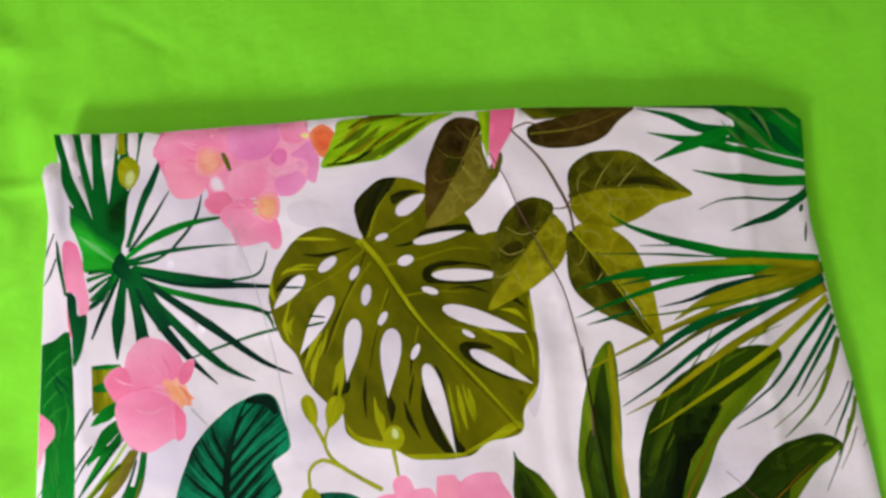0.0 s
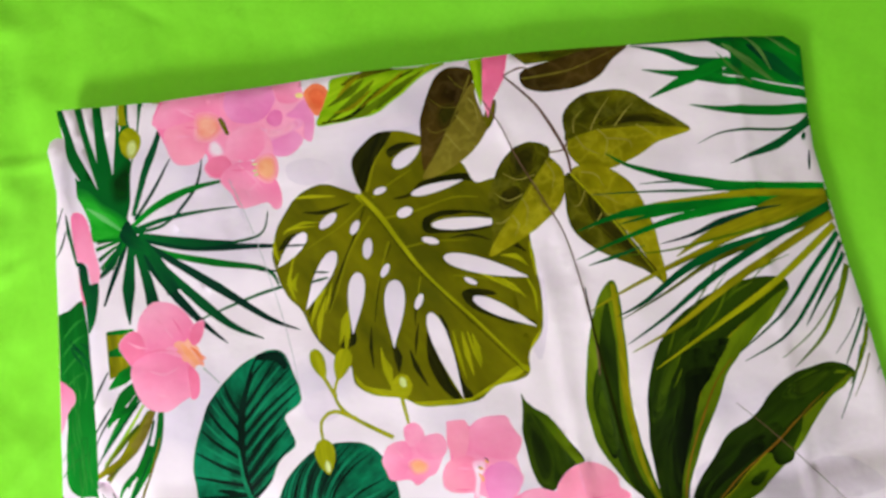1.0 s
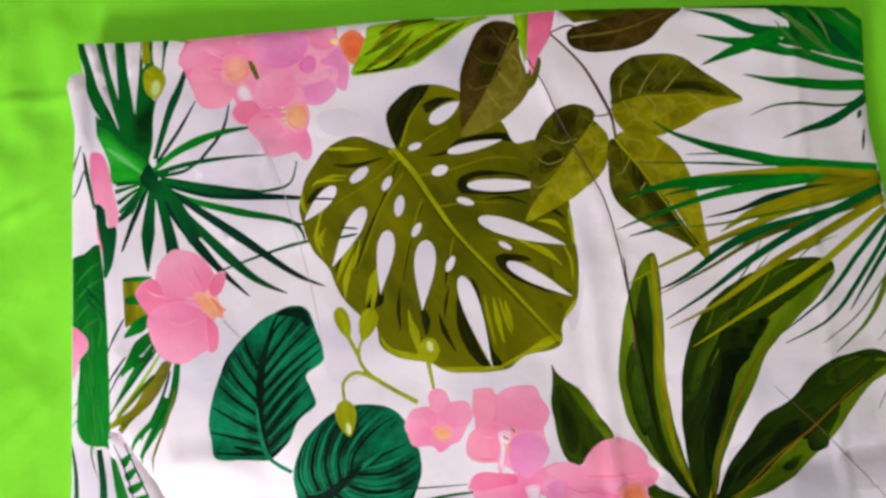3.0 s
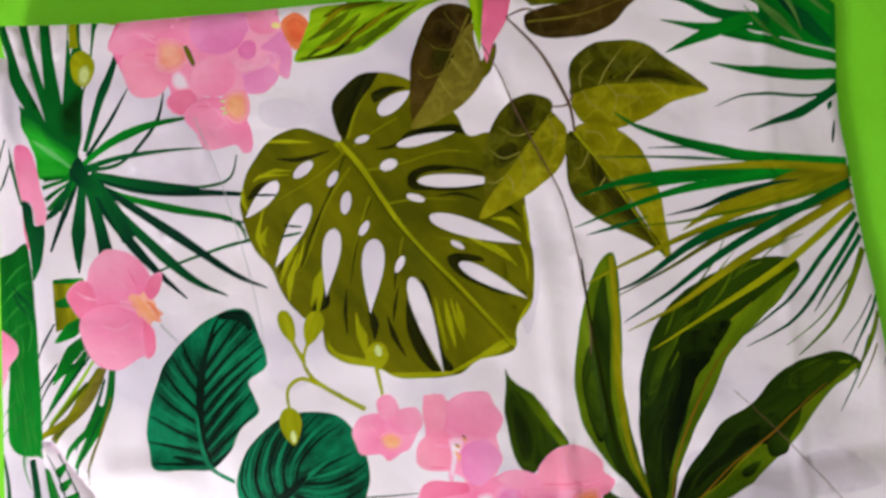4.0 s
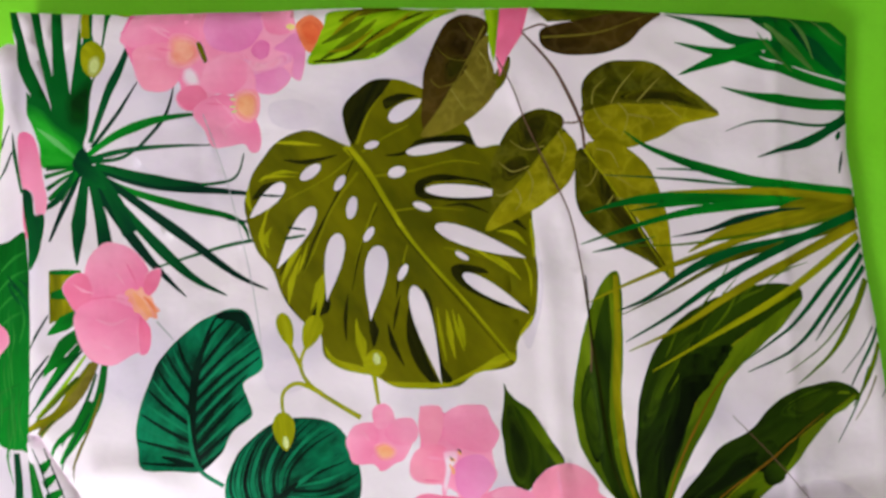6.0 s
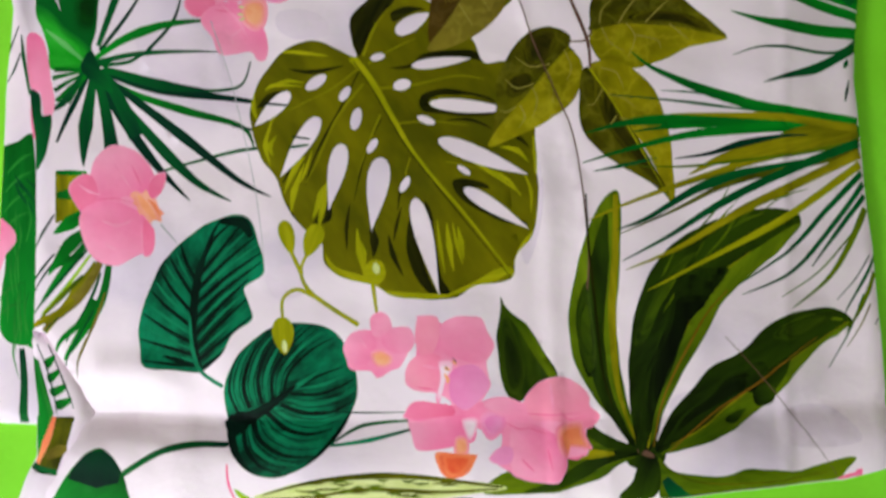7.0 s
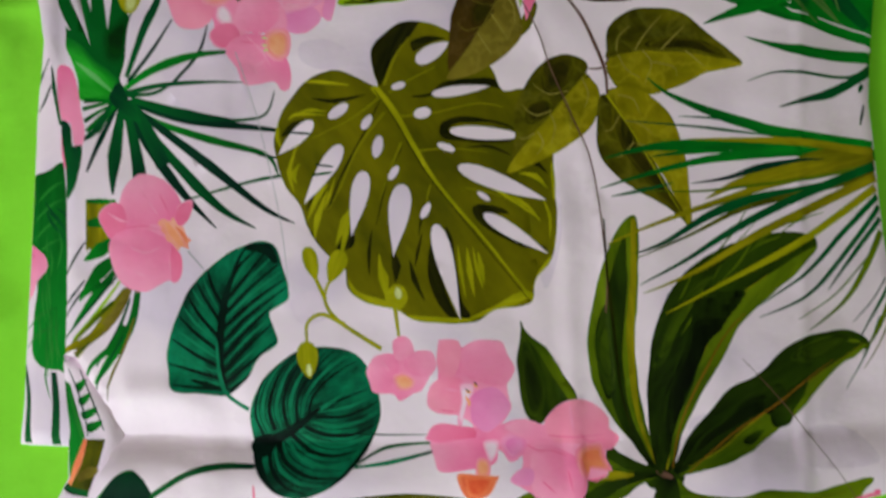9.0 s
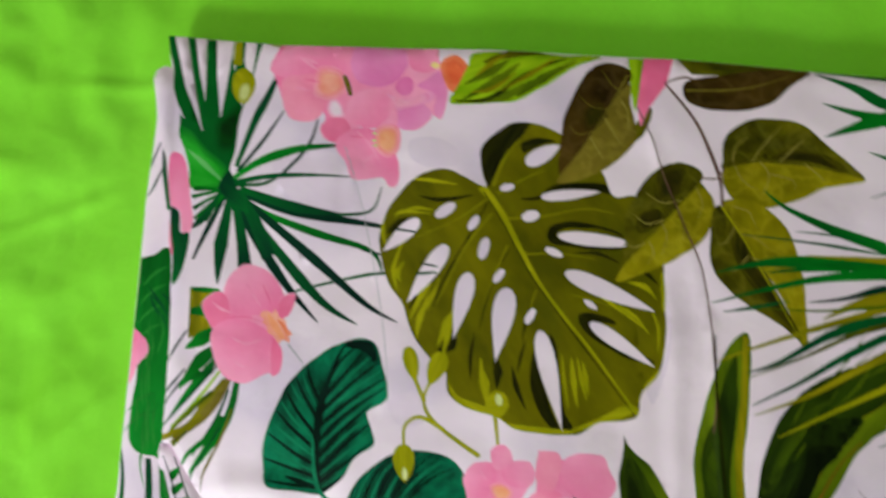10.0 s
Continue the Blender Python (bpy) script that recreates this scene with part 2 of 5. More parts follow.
class Print:
    """Shapes in order, later ones above earlier ones."""

    def __init__(self):
        self.shapes = []
        self.mask = None

    def add(self, name, pts, axis=None):
        a = sum(p[0] * q[1] - q[0] * p[1] for p, q in zip(pts, pts[1:] + pts[:1]))
        if abs(a) < 0.05:
            return
        pts = list(pts) if a > 0 else list(reversed(pts))
        a, b = axis or (pts[0], pts[len(pts) // 2])
        self.shapes.append((NAMES.index(name), pts, a, b, self.mask))

    def within_last(self):
        """What follows is cut to the shape drawn last."""
        self.mask = len(self.shapes)

    def blob(self, name, pts, axis=None):
        out = []
        for x, y in smooth(pts, 5):
            v = Vector((x * 0.09, y * 0.09, 3.3))
            out.append((x + 0.8 * noise.noise(v), y + 0.8 * noise.noise(v + Vector((40, 7, 0)))))
        self.add(name, out, axis)

    def poly(self, name, pts, axis=None):
        self.add(name, list(pts), axis)

    def stroke(self, name, pts, w0, w1, w2):
        """A brush stroke: widths at its start, middle and end."""
        c = smooth(pts, 6, False)
        n = len(c) - 1
        left, right = [], []
        for i, p in enumerate(c):
            q, r = c[max(0, i - 1)], c[min(n, i + 1)]
            dx, dy = r[0] - q[0], r[1] - q[1]
            d = math.hypot(dx, dy) or 1
            t = i / n
            w = ((w0 + (w1 - w0) * t * 2) if t < 0.5 else (w1 + (w2 - w1) * (t * 2 - 1))) / 2
            w = max(w, 0.08)
            left.append((p[0] - dy / d * w, p[1] + dx / d * w))
            right.append((p[0] + dy / d * w, p[1] - dx / d * w))
        self.add(name, left + right[::-1], (c[0], c[-1]))

    def drop(self, name, a, b, w, sharp=1.0, bend=0.0):
        """A tear: round at a, pointed at b (sharp 0: an ellipse)."""
        ax, ay = a
        dx, dy = b[0] - ax, b[1] - ay
        d = math.hypot(dx, dy)
        ux, uy = dx / d, dy / d
        pts = []
        for i in range(20):
            f = 2 * math.pi * i / 20
            t = 0.5 - 0.5 * math.cos(f)
            v = math.sin(f) * w / 2 * ((1 - t) ** (0.75 * sharp) * (1 + 0.55 * sharp))
            v += bend * w * math.sin(math.pi * t)
            pts.append((ax + ux * t * d - uy * v, ay + uy * t * d + ux * v))
        self.add(name, pts, (a, b))

    def flower(self, centre, petals):
        """Petals that shade from their base at centre to a pale rim."""
        for name, pts in petals:
            far = max(pts, key=lambda p: math.hypot(p[0] - centre[0], p[1] - centre[1]))
            self.blob(name, pts, (centre, far))
            self.within_last()
            rim = smooth(pts, 4)
            n = len(rim)
            i = min(range(n), key=lambda q: math.hypot(rim[q][0] - far[0], rim[q][1] - far[1]))
            self.stroke("pink_pale", [rim[(i + q) % n] for q in range(-n // 4, n // 4 + 1)], 0.2, 1.6, 0.2)
            self.mask = None

    def streaks(self, name, a, b, spread, n, length, w):
        """Loose short strokes scattered round the line from a to b, along it."""
        dx, dy = b[0] - a[0], b[1] - a[1]
        d = math.hypot(dx, dy)
        ux, uy = dx / d, dy / d
        for _ in range(n):
            t, s = random.uniform(0, 1), random.gauss(0, spread)
            x, y = a[0] + dx * t - uy * s, a[1] + dy * t + ux * s
            e = length * random.uniform(0.6, 1.2)
            k = random.uniform(-0.12, 0.12)
            self.stroke(name, [(x, y), (x + ux * e * 0.5 - uy * e * k, y + uy * e * 0.5 + ux * e * k), (x + ux * e, y + uy * e)], 0.2, w, 0.15)


def soft(base, target, pts, steps=6):
    """A printed tone that melts from the ink around it into another: nested shapes in blended inks."""
    cx, cy = sum(p[0] for p in pts) / len(pts), sum(p[1] for p in pts) / len(pts)
    for i in range(1, steps + 1):
        f = i / steps
        name = target if i == steps else f"{base}_to_{target}_{i}"
        if name not in NAMES:
            a, b = SPEC[base], SPEC[target]
            mixed = [tuple(u * (1 - f) + v * f for u, v in zip(x, y)) for x, y in zip(a[:2], b[:2])]
            ink(name, *mixed, *b[2:5], 0, 0, a[6] + (b[6] - a[6]) * f)
        k = 1.22 - 0.62 * f
        top.blob(name, [(cx + (x - cx) * k, cy + (y - cy) * k) for x, y in pts])


def ease(a, b, x):
    t = min(1.0, max(0.0, (x - a) / (b - a)))
    return t * t * (3 - 2 * t)


def crease_y(x):
    """The lower pressed fold across the bundle, in mm."""
    return -263.5 + 0.00013 * x * x


def relief(x, y):
    """Height of the top layer over the floor, in mm: it sinks to the pressed fold and swells again beyond it."""
    d = crease_y(x) - y
    left = 1 - 0.75 * ease(110, 240, x) + 0.3 * ease(330, 400, x)
    z = 20.0 - 8.5 * left * min(1.0, max(0.0, 1 + d / 45)) ** 1.5
    z += 8.5 * left * (1 - (1 - min(1.0, max(0.0, d / 19))) ** 1.35)
    z -= 5.9 * ease(20, 58, d)
    z += 4.8 * math.exp(-((y + 240) / 11) ** 2) * ease(52, 64, x) * ease(116, 88, x)
    z += 1.0 * math.exp(-((d - 13 - 2.5 * math.sin(x / 14)) / 2.6) ** 2) * ease(64, 78, x) * ease(135, 118, x)
    z -= 8.0 * ease(398, 458, x)
    return z


def rumple(x, y, seed, size, amount):
    """Soft wrinkles, in mm."""
    v = Vector((x / size + seed, y / size - seed, seed * 0.7))
    return amount * (noise.noise(v) + 0.5 * noise.noise(v * 2.1) + 0.25 * noise.noise(v * 4.3))


def inside(p, poly):
    x, y = p
    odd = False
    for (x0, y0), (x1, y1) in zip(poly, poly[1:] + poly[:1]):
        if (y0 > y) != (y1 > y) and x < (x1 - x0) * (y - y0) / (y1 - y0) + x0:
            odd = not odd
    return odd


def from_edge(p, poly):
    x, y = p
    best = 1e9
    for (x0, y0), (x1, y1) in zip(poly, poly[1:] + poly[:1]):
        dx, dy = x1 - x0, y1 - y0
        t = max(0.0, min(1.0, ((x - x0) * dx + (y - y0) * dy) / (dx * dx + dy * dy + 1e-9)))
        best = min(best, math.hypot(x - x0 - t * dx, y - y0 - t * dy))
    return best


def thing(name, label, category, kind="", group="", at=(0, 0, 0)):
    ob = new(name)
    ob.location = at
    ob.empty_display_size = 0.05
    return tagged(ob, label, category, group, kind)


def part(name, mesh, parent, label="", mats=()):
    for m in mats:
        mesh.materials.append(m)
    ob = new(name, mesh)
    ob.parent = parent
    if label:
        ob["label"] = label
    return ob


def panel(name, outline, art, height, parent, label="", step=5.0, skirt=0.0, rings=3, bulge=1.5):
    """A layer of cloth: one sheet cut along the print, with a rounded hem that turns down by skirt mm."""
    edge = []
    for p, q in zip(outline, outline[1:] + outline[:1]):
        n = max(1, int(math.hypot(q[0] - p[0], q[1] - p[1]) / 4))
        edge += [(p[0] + (q[0] - p[0]) * i / n, p[1] + (q[1] - p[1]) * i / n) for i in range(n)]
    if sum(p[0] * q[1] - q[0] * p[1] for p, q in zip(edge, edge[1:] + edge[:1])) < 0:
        edge.reverse()
    pts, faces = list(edge), [list(range(len(edge)))]
    for _, shape, _, _, _ in art.shapes:
        faces.append(list(range(len(pts), len(pts) + len(shape))))
        pts += shape
    xs, ys = [p[0] for p in edge], [p[1] for p in edge]
    rng = random.Random(5)
    x = min(xs)
    while x < max(xs):
        y = min(ys)
        while y < max(ys):
            p = (x + rng.uniform(-0.8, 0.8), y + rng.uniform(-0.8, 0.8))
            if inside(p, edge):
                pts.append(p)
            y += step
        x += step
    co, _, tris, _, _, src = delaunay_2d_cdt([Vector(p) for p in pts], [], faces, 1, 1e-3, True)
    masks = [None] + [s[4] for s in art.shapes]
    keep = [(t, max(i for i in s if masks[i] is None or masks[i] in s)) for t, s in zip(tris, src) if 0 in s]
    used = sorted({v for t, _ in keep for v in t})
    index = {v: i for i, v in enumerate(used)}
    verts = [(co[v][0] / 1000, co[v][1] / 1000, height(co[v][0], co[v][1]) / 1000) for v in used]
    faces, mats, uvs, tones = [], [], [], []
    for t, s in keep:
        faces.append([index[v] for v in t])
        m, a, b = 0, (0, 0), (1, 0)
        if s:
            m, _, a, b, _ = art.shapes[s - 1]
        d = math.hypot(b[0] - a[0], b[1] - a[1]) or 1
        ux, uy = (b[0] - a[0]) / d, (b[1] - a[1]) / d
        mats.append(m)
        for v in t:
            px, py = co[v][0] - a[0], co[v][1] - a[1]
            uvs += [px * ux + py * uy + 37 * (s % 11), py * ux - px * uy + 53 * (s % 7)]
            tones += [min(1.0, max(0.0, (px * ux + py * uy) / d)), 0.0]
    if skirt:
        n = len(edge)
        rows = []
        cx, cy = sum(xs) / n, sum(ys) / n
        for k in range(rings + 1):
            t = k / rings
            base = len(verts)
            for i, p in enumerate(edge):
                q, r = edge[i - 1], edge[(i + 1) % n]
                dx, dy = r[0] - q[0], r[1] - q[1]
                d = math.hypot(dx, dy) or 1
                o = bulge * math.sin(math.pi * min(1, t * 1.0))
                verts.append(((p[0] + dy / d * o) / 1000, (p[1] - dx / d * o) / 1000, (height(*p) - skirt * t) / 1000))
            rows.append(base)
        for a, b in zip(rows, rows[1:]):
            for i in range(n):
                j = (i + 1) % n
                faces.append([a + i, b + i, b + j, a + j])
                mats.append(0)
                uvs += [0.0] * 8
                tones += [0.0] * 8
    me = bpy.data.meshes.new(name)
    me.from_pydata(verts, [], faces)
    me.uv_layers.new(name="UVMap").data.foreach_set("uv", uvs)
    me.uv_layers.new(name="Tone").data.foreach_set("uv", tones)
    me.polygons.foreach_set("material_index", mats)
    me.polygons.foreach_set("use_smooth", [True] * len(faces))
    me.update()
    return part(name, me, parent, label, INKS)


# ---- room ----


def box_mesh(name, boxes):
    bm = bmesh.new()
    for x0, x1, y0, y1, z0, z1 in boxes:
        m = Matrix.LocRotScale(((x0 + x1) / 2, (y0 + y1) / 2, (z0 + z1) / 2), None, (x1 - x0, y1 - y0, z1 - z0))
        bmesh.ops.create_cube(bm, size=1, matrix=m)
    me = bpy.data.meshes.new(name)
    bm.to_mesh(me)
    bm.free()
    return me


def structure(name, boxes, mat, label, category):
    me = box_mesh(name, boxes)
    me.materials.append(mat)
    return tagged(new(name, me), label, category, kind="structure")


structure("floor", [(-1.7, 2.1, -1.26, 1.9, -0.12, -0.002)], PLASTER, "plain pale floor under the green cloth", "floor")
# the ceiling opening is added so that the fill lamp has a source
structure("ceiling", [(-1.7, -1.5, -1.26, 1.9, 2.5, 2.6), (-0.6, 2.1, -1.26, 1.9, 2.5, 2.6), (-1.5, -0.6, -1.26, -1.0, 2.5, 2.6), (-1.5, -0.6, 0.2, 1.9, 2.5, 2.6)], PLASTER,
          "plain white plaster ceiling with an added opening for fill light", "ceiling")
structure("wall_north", [(-1.7, 2.1, 1.9, 2.05, -0.12, 2.6)], PLASTER, "plain white plaster wall", "wall")
structure("wall_west", [(-1.85, -1.7, -1.26, 1.9, -0.12, 2.6)], PLASTER, "plain white plaster wall", "wall")
structure("wall_east", [(2.1, 2.25, -1.26, 1.9, -0.12, 2.6)], PLASTER, "plain white plaster wall", "wall")
structure("wall_south", [(-1.85, -0.8, -1.41, -1.26, -0.12, 2.6), (-0.2, 2.25, -1.41, -1.26, -0.12, 2.6),
                         (-0.8, -0.2, -1.41, -1.26, -0.12, 0.36), (-0.8, -0.2, -1.41, -1.26, 0.9, 2.6)], PLASTER,
          "plain white plaster wall with a window opening", "wall")


# pressed creases in the green cloth: from x, y to x, y, and their height, in mm
CREASES = ((-44, -233, -12, -200, 2.2), (-60, -26, -10, -24, 1.6), (20, 88, 62, 62, -0.9), (-95, -120, -30, -90, 1.8))


def green_sheet():
    """The spread cloth: finest near the bundle."""
    nx, ny = 330, 300
    def spread(i, n, lo, hi, mid, width):
        t = 2 * i / n - 1
        return mid + (width * t + ((hi - lo) / 2 - width) * t ** 5)
    verts, faces = [], []
    for j in range(ny + 1):
        for i in range(nx + 1):
            x = spread(i, nx, -1.3, 1.7, 0.2, 0.5)
            y = spread(j, ny, -1.2, 1.2, 0.0, 0.45)
            mx, my = x * 1000, y * 1000
            z = rumple(mx, my * 0.6, 3.1, 120, 2.2) + rumple(mx * 1.4, my, 7.7, 38, 0.9 + 1.6 * ease(30, -80, mx))
            v = Vector((mx / 55, my / 75, 2.0))
            z += ease(20, -60, mx) * (2.0 - 7.0 * abs(noise.noise(v)) - 3.0 * abs(noise.noise(v * 2.3)))
            for x0, y0, x1, y1, high in CREASES:
                dx, dy = x1 - x0, y1 - y0
                long = math.hypot(dx, dy)
                along, off = ((mx - x0) * dx + (my - y0) * dy) / long, ((mx - x0) * dy - (my - y0) * dx) / long
                z += high * math.exp(-(off / 4.0) ** 2) * ease(-20, 10, along) * ease(long + 20, long - 10, along)
            z += 4.0
            under = ease(-30, 25, mx) * ease(480, 430, mx) * ease(-350, -300, my) * ease(30, -20, my)
            verts.append((x, y, (z * (1 - under) + 4 * under) / 1000))
    for j in range(ny):
        for i in range(nx):
            a = j * (nx + 1) + i
            faces.append((a, a + 1, a + nx + 2, a + nx + 1))
    me = bpy.data.meshes.new("green_cloth")
    me.from_pydata(verts, [], faces)
    me.polygons.foreach_set("use_smooth", [True] * len(faces))
    me.materials.append(GREEN)
    return tagged(new("green_cloth", me), "bright lime green cloth spread flat with soft wrinkles", "cloth", kind="structure")


green_sheet()

# ---- the folded bundle ----
bundle = thing("folded_fabric", "folded white cotton with tropical leaf and orchid print on green cloth", "fabric")

top = Print()
B, S, P, D = top.blob, top.stroke, top.poly, top.drop

# the pressed fold across the lower part
S("white_cotton", [(54.5, -262.5), (84, -260.5), (128, -257.5), (174.5, -254.5), (272, -247.5)], 0.5, 0.5, 0.5)

# print of the layer below, faintly showing through
for pts in ([(142, -46.5), (155.5, -43.5), (167.5, -48), (169.5, -57), (153, -60), (143.5, -55.5)], [(67, -60), (95.5, -55.5), (106, -61.5), (114.5, -86), (81.5, -84)], [(269.5, -125), (284.5, -119), (287, -148.5), (279.5, -172)], [(358, -238), (383.5, -231), (396, -245), (369.5, -257.5)],
            [(197.5, -23.5), (216, -20.5), (222, -28), (204, -29.5)], [(145.5, -186), (159.5, -179.5), (166, -193.5), (152, -197)], [(414, -241.5), (443, -237.5), (459.5, -254), (422, -258)]):
    B("ghost", pts)

# fan palm with its hub near the left hem
B("palm_fan", [(-5, 12), (3, 12), (12, 12), (28, 12), (39, 13), (46, 13), (55, 13), (52, -15), (49, -31), (47, -42), (46, -61), (45, -70), (47, -78), (42, -81), (25, -83), (22, -72), (18, -62), (14, -54), (13, -43), (9, -32), (4, -14)], ((46, -78), (24, 2)))
top.within_last()
soft("palm_fan", "palm_deep", [(34, -46), (41, -38), (47, -33), (47, -44), (45, -59), (41, -62), (36, -59)])
soft("palm_fan", "palm_glow", [(10, -54), (19, -52), (30, -61), (41, -69), (46, -76), (45, -84), (25, -88), (19, -79)])
# pale streak: glare on the cloth, drawn as a lighter ink
S("palm_sheen", [(20, -62), (30, -69), (43, -79)], 0.5, 3.2, 0.8)
top.mask = None
P("white_cotton", [(-1, 12), (7, 12), (18, -23), (27, -52), (14, -27)])
P("white_cotton", [(12, 12), (20, 12), (24, -16), (26, -34), (20, -16)])
P("white_cotton", [(25, 12), (37, 13), (37, -19), (36, -43), (31, -21)])
P("white_cotton", [(37, 13), (40, 13), (41, -8), (40, -16), (38, -6)])
P("white_cotton", [(43, 13), (50, 13), (51, -9), (50, -22), (47, -35), (46, -34), (48, -20), (45, -9)])
P("white_cotton", [(9, -32), (11, -37), (16, -45), (12, -42)])
S("palm_dark", [(65, -16), (61, -28), (55, -44), (48, -69)], 2.2, 5.2, 2.5)
for pts, w in (
    ([(71, -35.5), (62, -52), (49, -71.5)], 2.2), ([(90.5, -38), (87, -54), (74, -71.5)], 2.0)):
    S("palm_black", pts, 0.6, w, w)
S("palm_green", [(102.5, -52.5), (81, -56.5), (61, -65), (46, -76.5)], 1.5, 5.5, 2.5)
S("palm_dark", [(112.5, -69), (90, -70), (66, -73), (48, -78)], 0.5, 2.6, 3.5)
S("palm_dark", [(76, -69.5), (64.5, -77), (46, -79.5)], 0.8, 2.2, 2.2)
S("palm_dark", [(129.5, -73), (126.5, -84.5), (117.5, -89), (96.5, -91)], 0.6, 1.6, 2.0)
S("palm_black", [(149, -95.5), (120.5, -93.5), (81.5, -91), (51.5, -82.5)], 0.4, 4.5, 4)
S("palm_dark", [(108.5, -90), (84.5, -88.5), (51.5, -81)], 1, 6, 3)
S("palm_green", [(134.5, -118.5), (127, -108), (97, -101.5), (67, -93), (48.5, -82.5)], 0.8, 4.5, 2)
S("palm_black", [(162.5, -112), (142, -110.5), (122.5, -108)], 1.0, 1.6, 1.2)
S("palm_dark", [(159.5, -116), (127, -121), (86.5, -134.5)], 1.0, 2.0, 1.0)
S("palm_black", [(145.5, -144.5), (127.5, -136.5), (97.5, -115.5), (73, -99), (48.5, -82.5)], 0.5, 5.5, 3)
S("palm_dark", [(124.5, -148), (104, -137.5), (76.5, -112.5), (48.5, -84)], 0.5, 6.0, 3)
S("palm_black", [(103.5, -149), (86, -133), (64.5, -108), (47, -84)], 0.5, 5.5, 3)
S("palm_dark", [(72.5, -117), (63.5, -100), (50.5, -81.5)], 8, 7, 4)
S("palm_dark", [(61, -126.5), (56, -106.5), (48, -83.5)], 8, 6, 3)
S("palm_dark", [(46.5, -134), (45.5, -112.5), (47, -83.5)], 0.6, 8, 3)
S("palm_black", [(31, -122), (37.5, -103), (46, -80.5)], 1.2, 3.2, 2)
for tip in ((26.5, -83.5), (26, -88), (27.5, -94.5), (29, -100), (35, -100.5)):
    S("palm_green", [tip, ((tip[0] * 0.5 + 22), tip[1] * 0.5 - 41), (46, -82)], 2.6, 2.0, 0.8)
S("palm_dark", [(26, -105.5), (33.5, -99.5), (42, -82)], 1.5, 4, 1.5)
B("palm_dark", [(39.5, -79.5), (45, -72), (49.5, -80), (58.5, -93.5), (50, -91.5), (42, -85)])

# hanging bud by the palm
S("yellow_olive", [(40, 4), (41.5, -12)], 4, 4.5, 5)
B("yellow_olive", [(39.5, -17.5), (45.5, -13.5), (52, -18), (53, -25), (49, -33), (43.5, -31.5), (40, -26)])
soft("yellow_olive", "cream", [(44.5, -24), (48.5, -22), (50.5, -27), (48.5, -32), (45, -31)])
S("yellow_olive", [(53, 3), (61, 2), (69.5, 0)], 1.5, 2.5, 1.5)

# orchid spray along the top fold
B("pink", [(62, -12), (62, -6), (68, 8), (82, 14), (107, 15), (135, 15), (150, 12), (155, -7), (160, -19), (158, -33), (152, -31), (147, -39), (140, -41), (134, -39), (128, -35), (124, -40), (114, -41), (103, -50), (96, -48), (93, -35), (87, -40), (80, -41), (74, -39), (69, -29)])
soft("pink", "pink_blush", [(119, -19), (127, -20), (128, -27), (120, -28), (109, -26), (112, -21)])
soft("pink", "lilac_white", [(96, -28), (99, -27), (103, -31), (104, -36), (99, -37), (95, -34)])
top.flower((94, -16), [("pink", [(61, -11), (65, -2), (71, 10), (82, 14), (92, 14), (100, -2), (99, -10), (91, -13), (78, -16), (68, -17), (63, -15)]), ("pink_warm", [(68, -19), (76, -15), (87, -14), (94, -23), (93, -34), (87, -40), (80, -41), (74, -39), (69, -29)]), ("pink", [(92, 14), (102, 14), (103, -4), (102, -11), (99, -12), (95, -4)])])
soft("pink", "peach", [(87, -12), (94, -9), (102, -13), (103, -22), (95, -27), (87, -24)])
S("moss", [(102, -13), (104, -17), (107, -24)], 2, 3, 2)
top.flower((135, -16), [("mauve", [(105, -8), (105, 0), (109, 15), (129, 15), (136, -1), (135, -8), (130, -15), (119, -18), (110, -16)]), ("pink", [(134, 15), (143, 15), (153, 1), (151, -7), (140, -7), (136, -1)]), ("mauve", [(143, -16), (148, -12), (154, -7), (159, -12), (160, -23), (158, -33), (153, -30), (153, -20)]), ("mauve", [(129, -30), (136, -26), (146, -25), (153, -31), (147, -39), (140, -41), (134, -39)])])
soft("mauve", "pink_blush", [(127, -22), (137, -24), (149, -19), (151, -23), (143, -27), (132, -30), (127, -28)])
B("mauve_deep", [(131, -16), (135, -11), (140, -13), (140, -19), (136, -22), (132, -20)])
soft("coral", "coral_deep", [(155, -3), (161, 2), (168, -2), (169, -8), (165, -15), (161, -16), (157, -10)])
D("lemon", (149, -3), (154, -4), 3.5, 0)
top.flower((129, -47), [("pink", [(105, -30), (109, -23), (119, -19), (129, -24), (131, -33), (124, -40), (114, -41), (106, -37)]), ("pink_deep", [(92, -43), (96, -38), (104, -37), (109, -44), (103, -50), (96, -49)]), ("pink", [(102, -51), (110, -43), (122, -42), (134, -53), (138, -64), (137, -71), (133, -72), (129, -68), (120, -70), (113, -70), (108, -61)]), ("pink_pale", [(129, -24), (133, -31), (134, -39), (129, -40), (124, -40), (129, -34)])])
soft("pink", "apricot", [(123, -42), (129, -39), (135, -41), (136, -51), (131, -56), (124, -52)])
S("cream", [(121, -44), (124, -44)], 0.8, 1.3, 0.6)
S("cream", [(121, -48), (124, -48)], 0.8, 1.3, 0.6)
S("cream", [(122, -51), (125, -50)], 0.8, 1.3, 0.6)
S("pink_pale", [(112, -43), (121, -51), (127, -60)], 0.3, 1.6, 0.3)
S("pink_pale", [(114, -57), (120, -64)], 0.3, 1.6, 0.3)
S("pink_pale", [(78, -5), (87, -8)], 0.3, 1.6, 0.3)
S("pink_pale", [(75, -22), (84, -23)], 0.3, 1.6, 0.3)

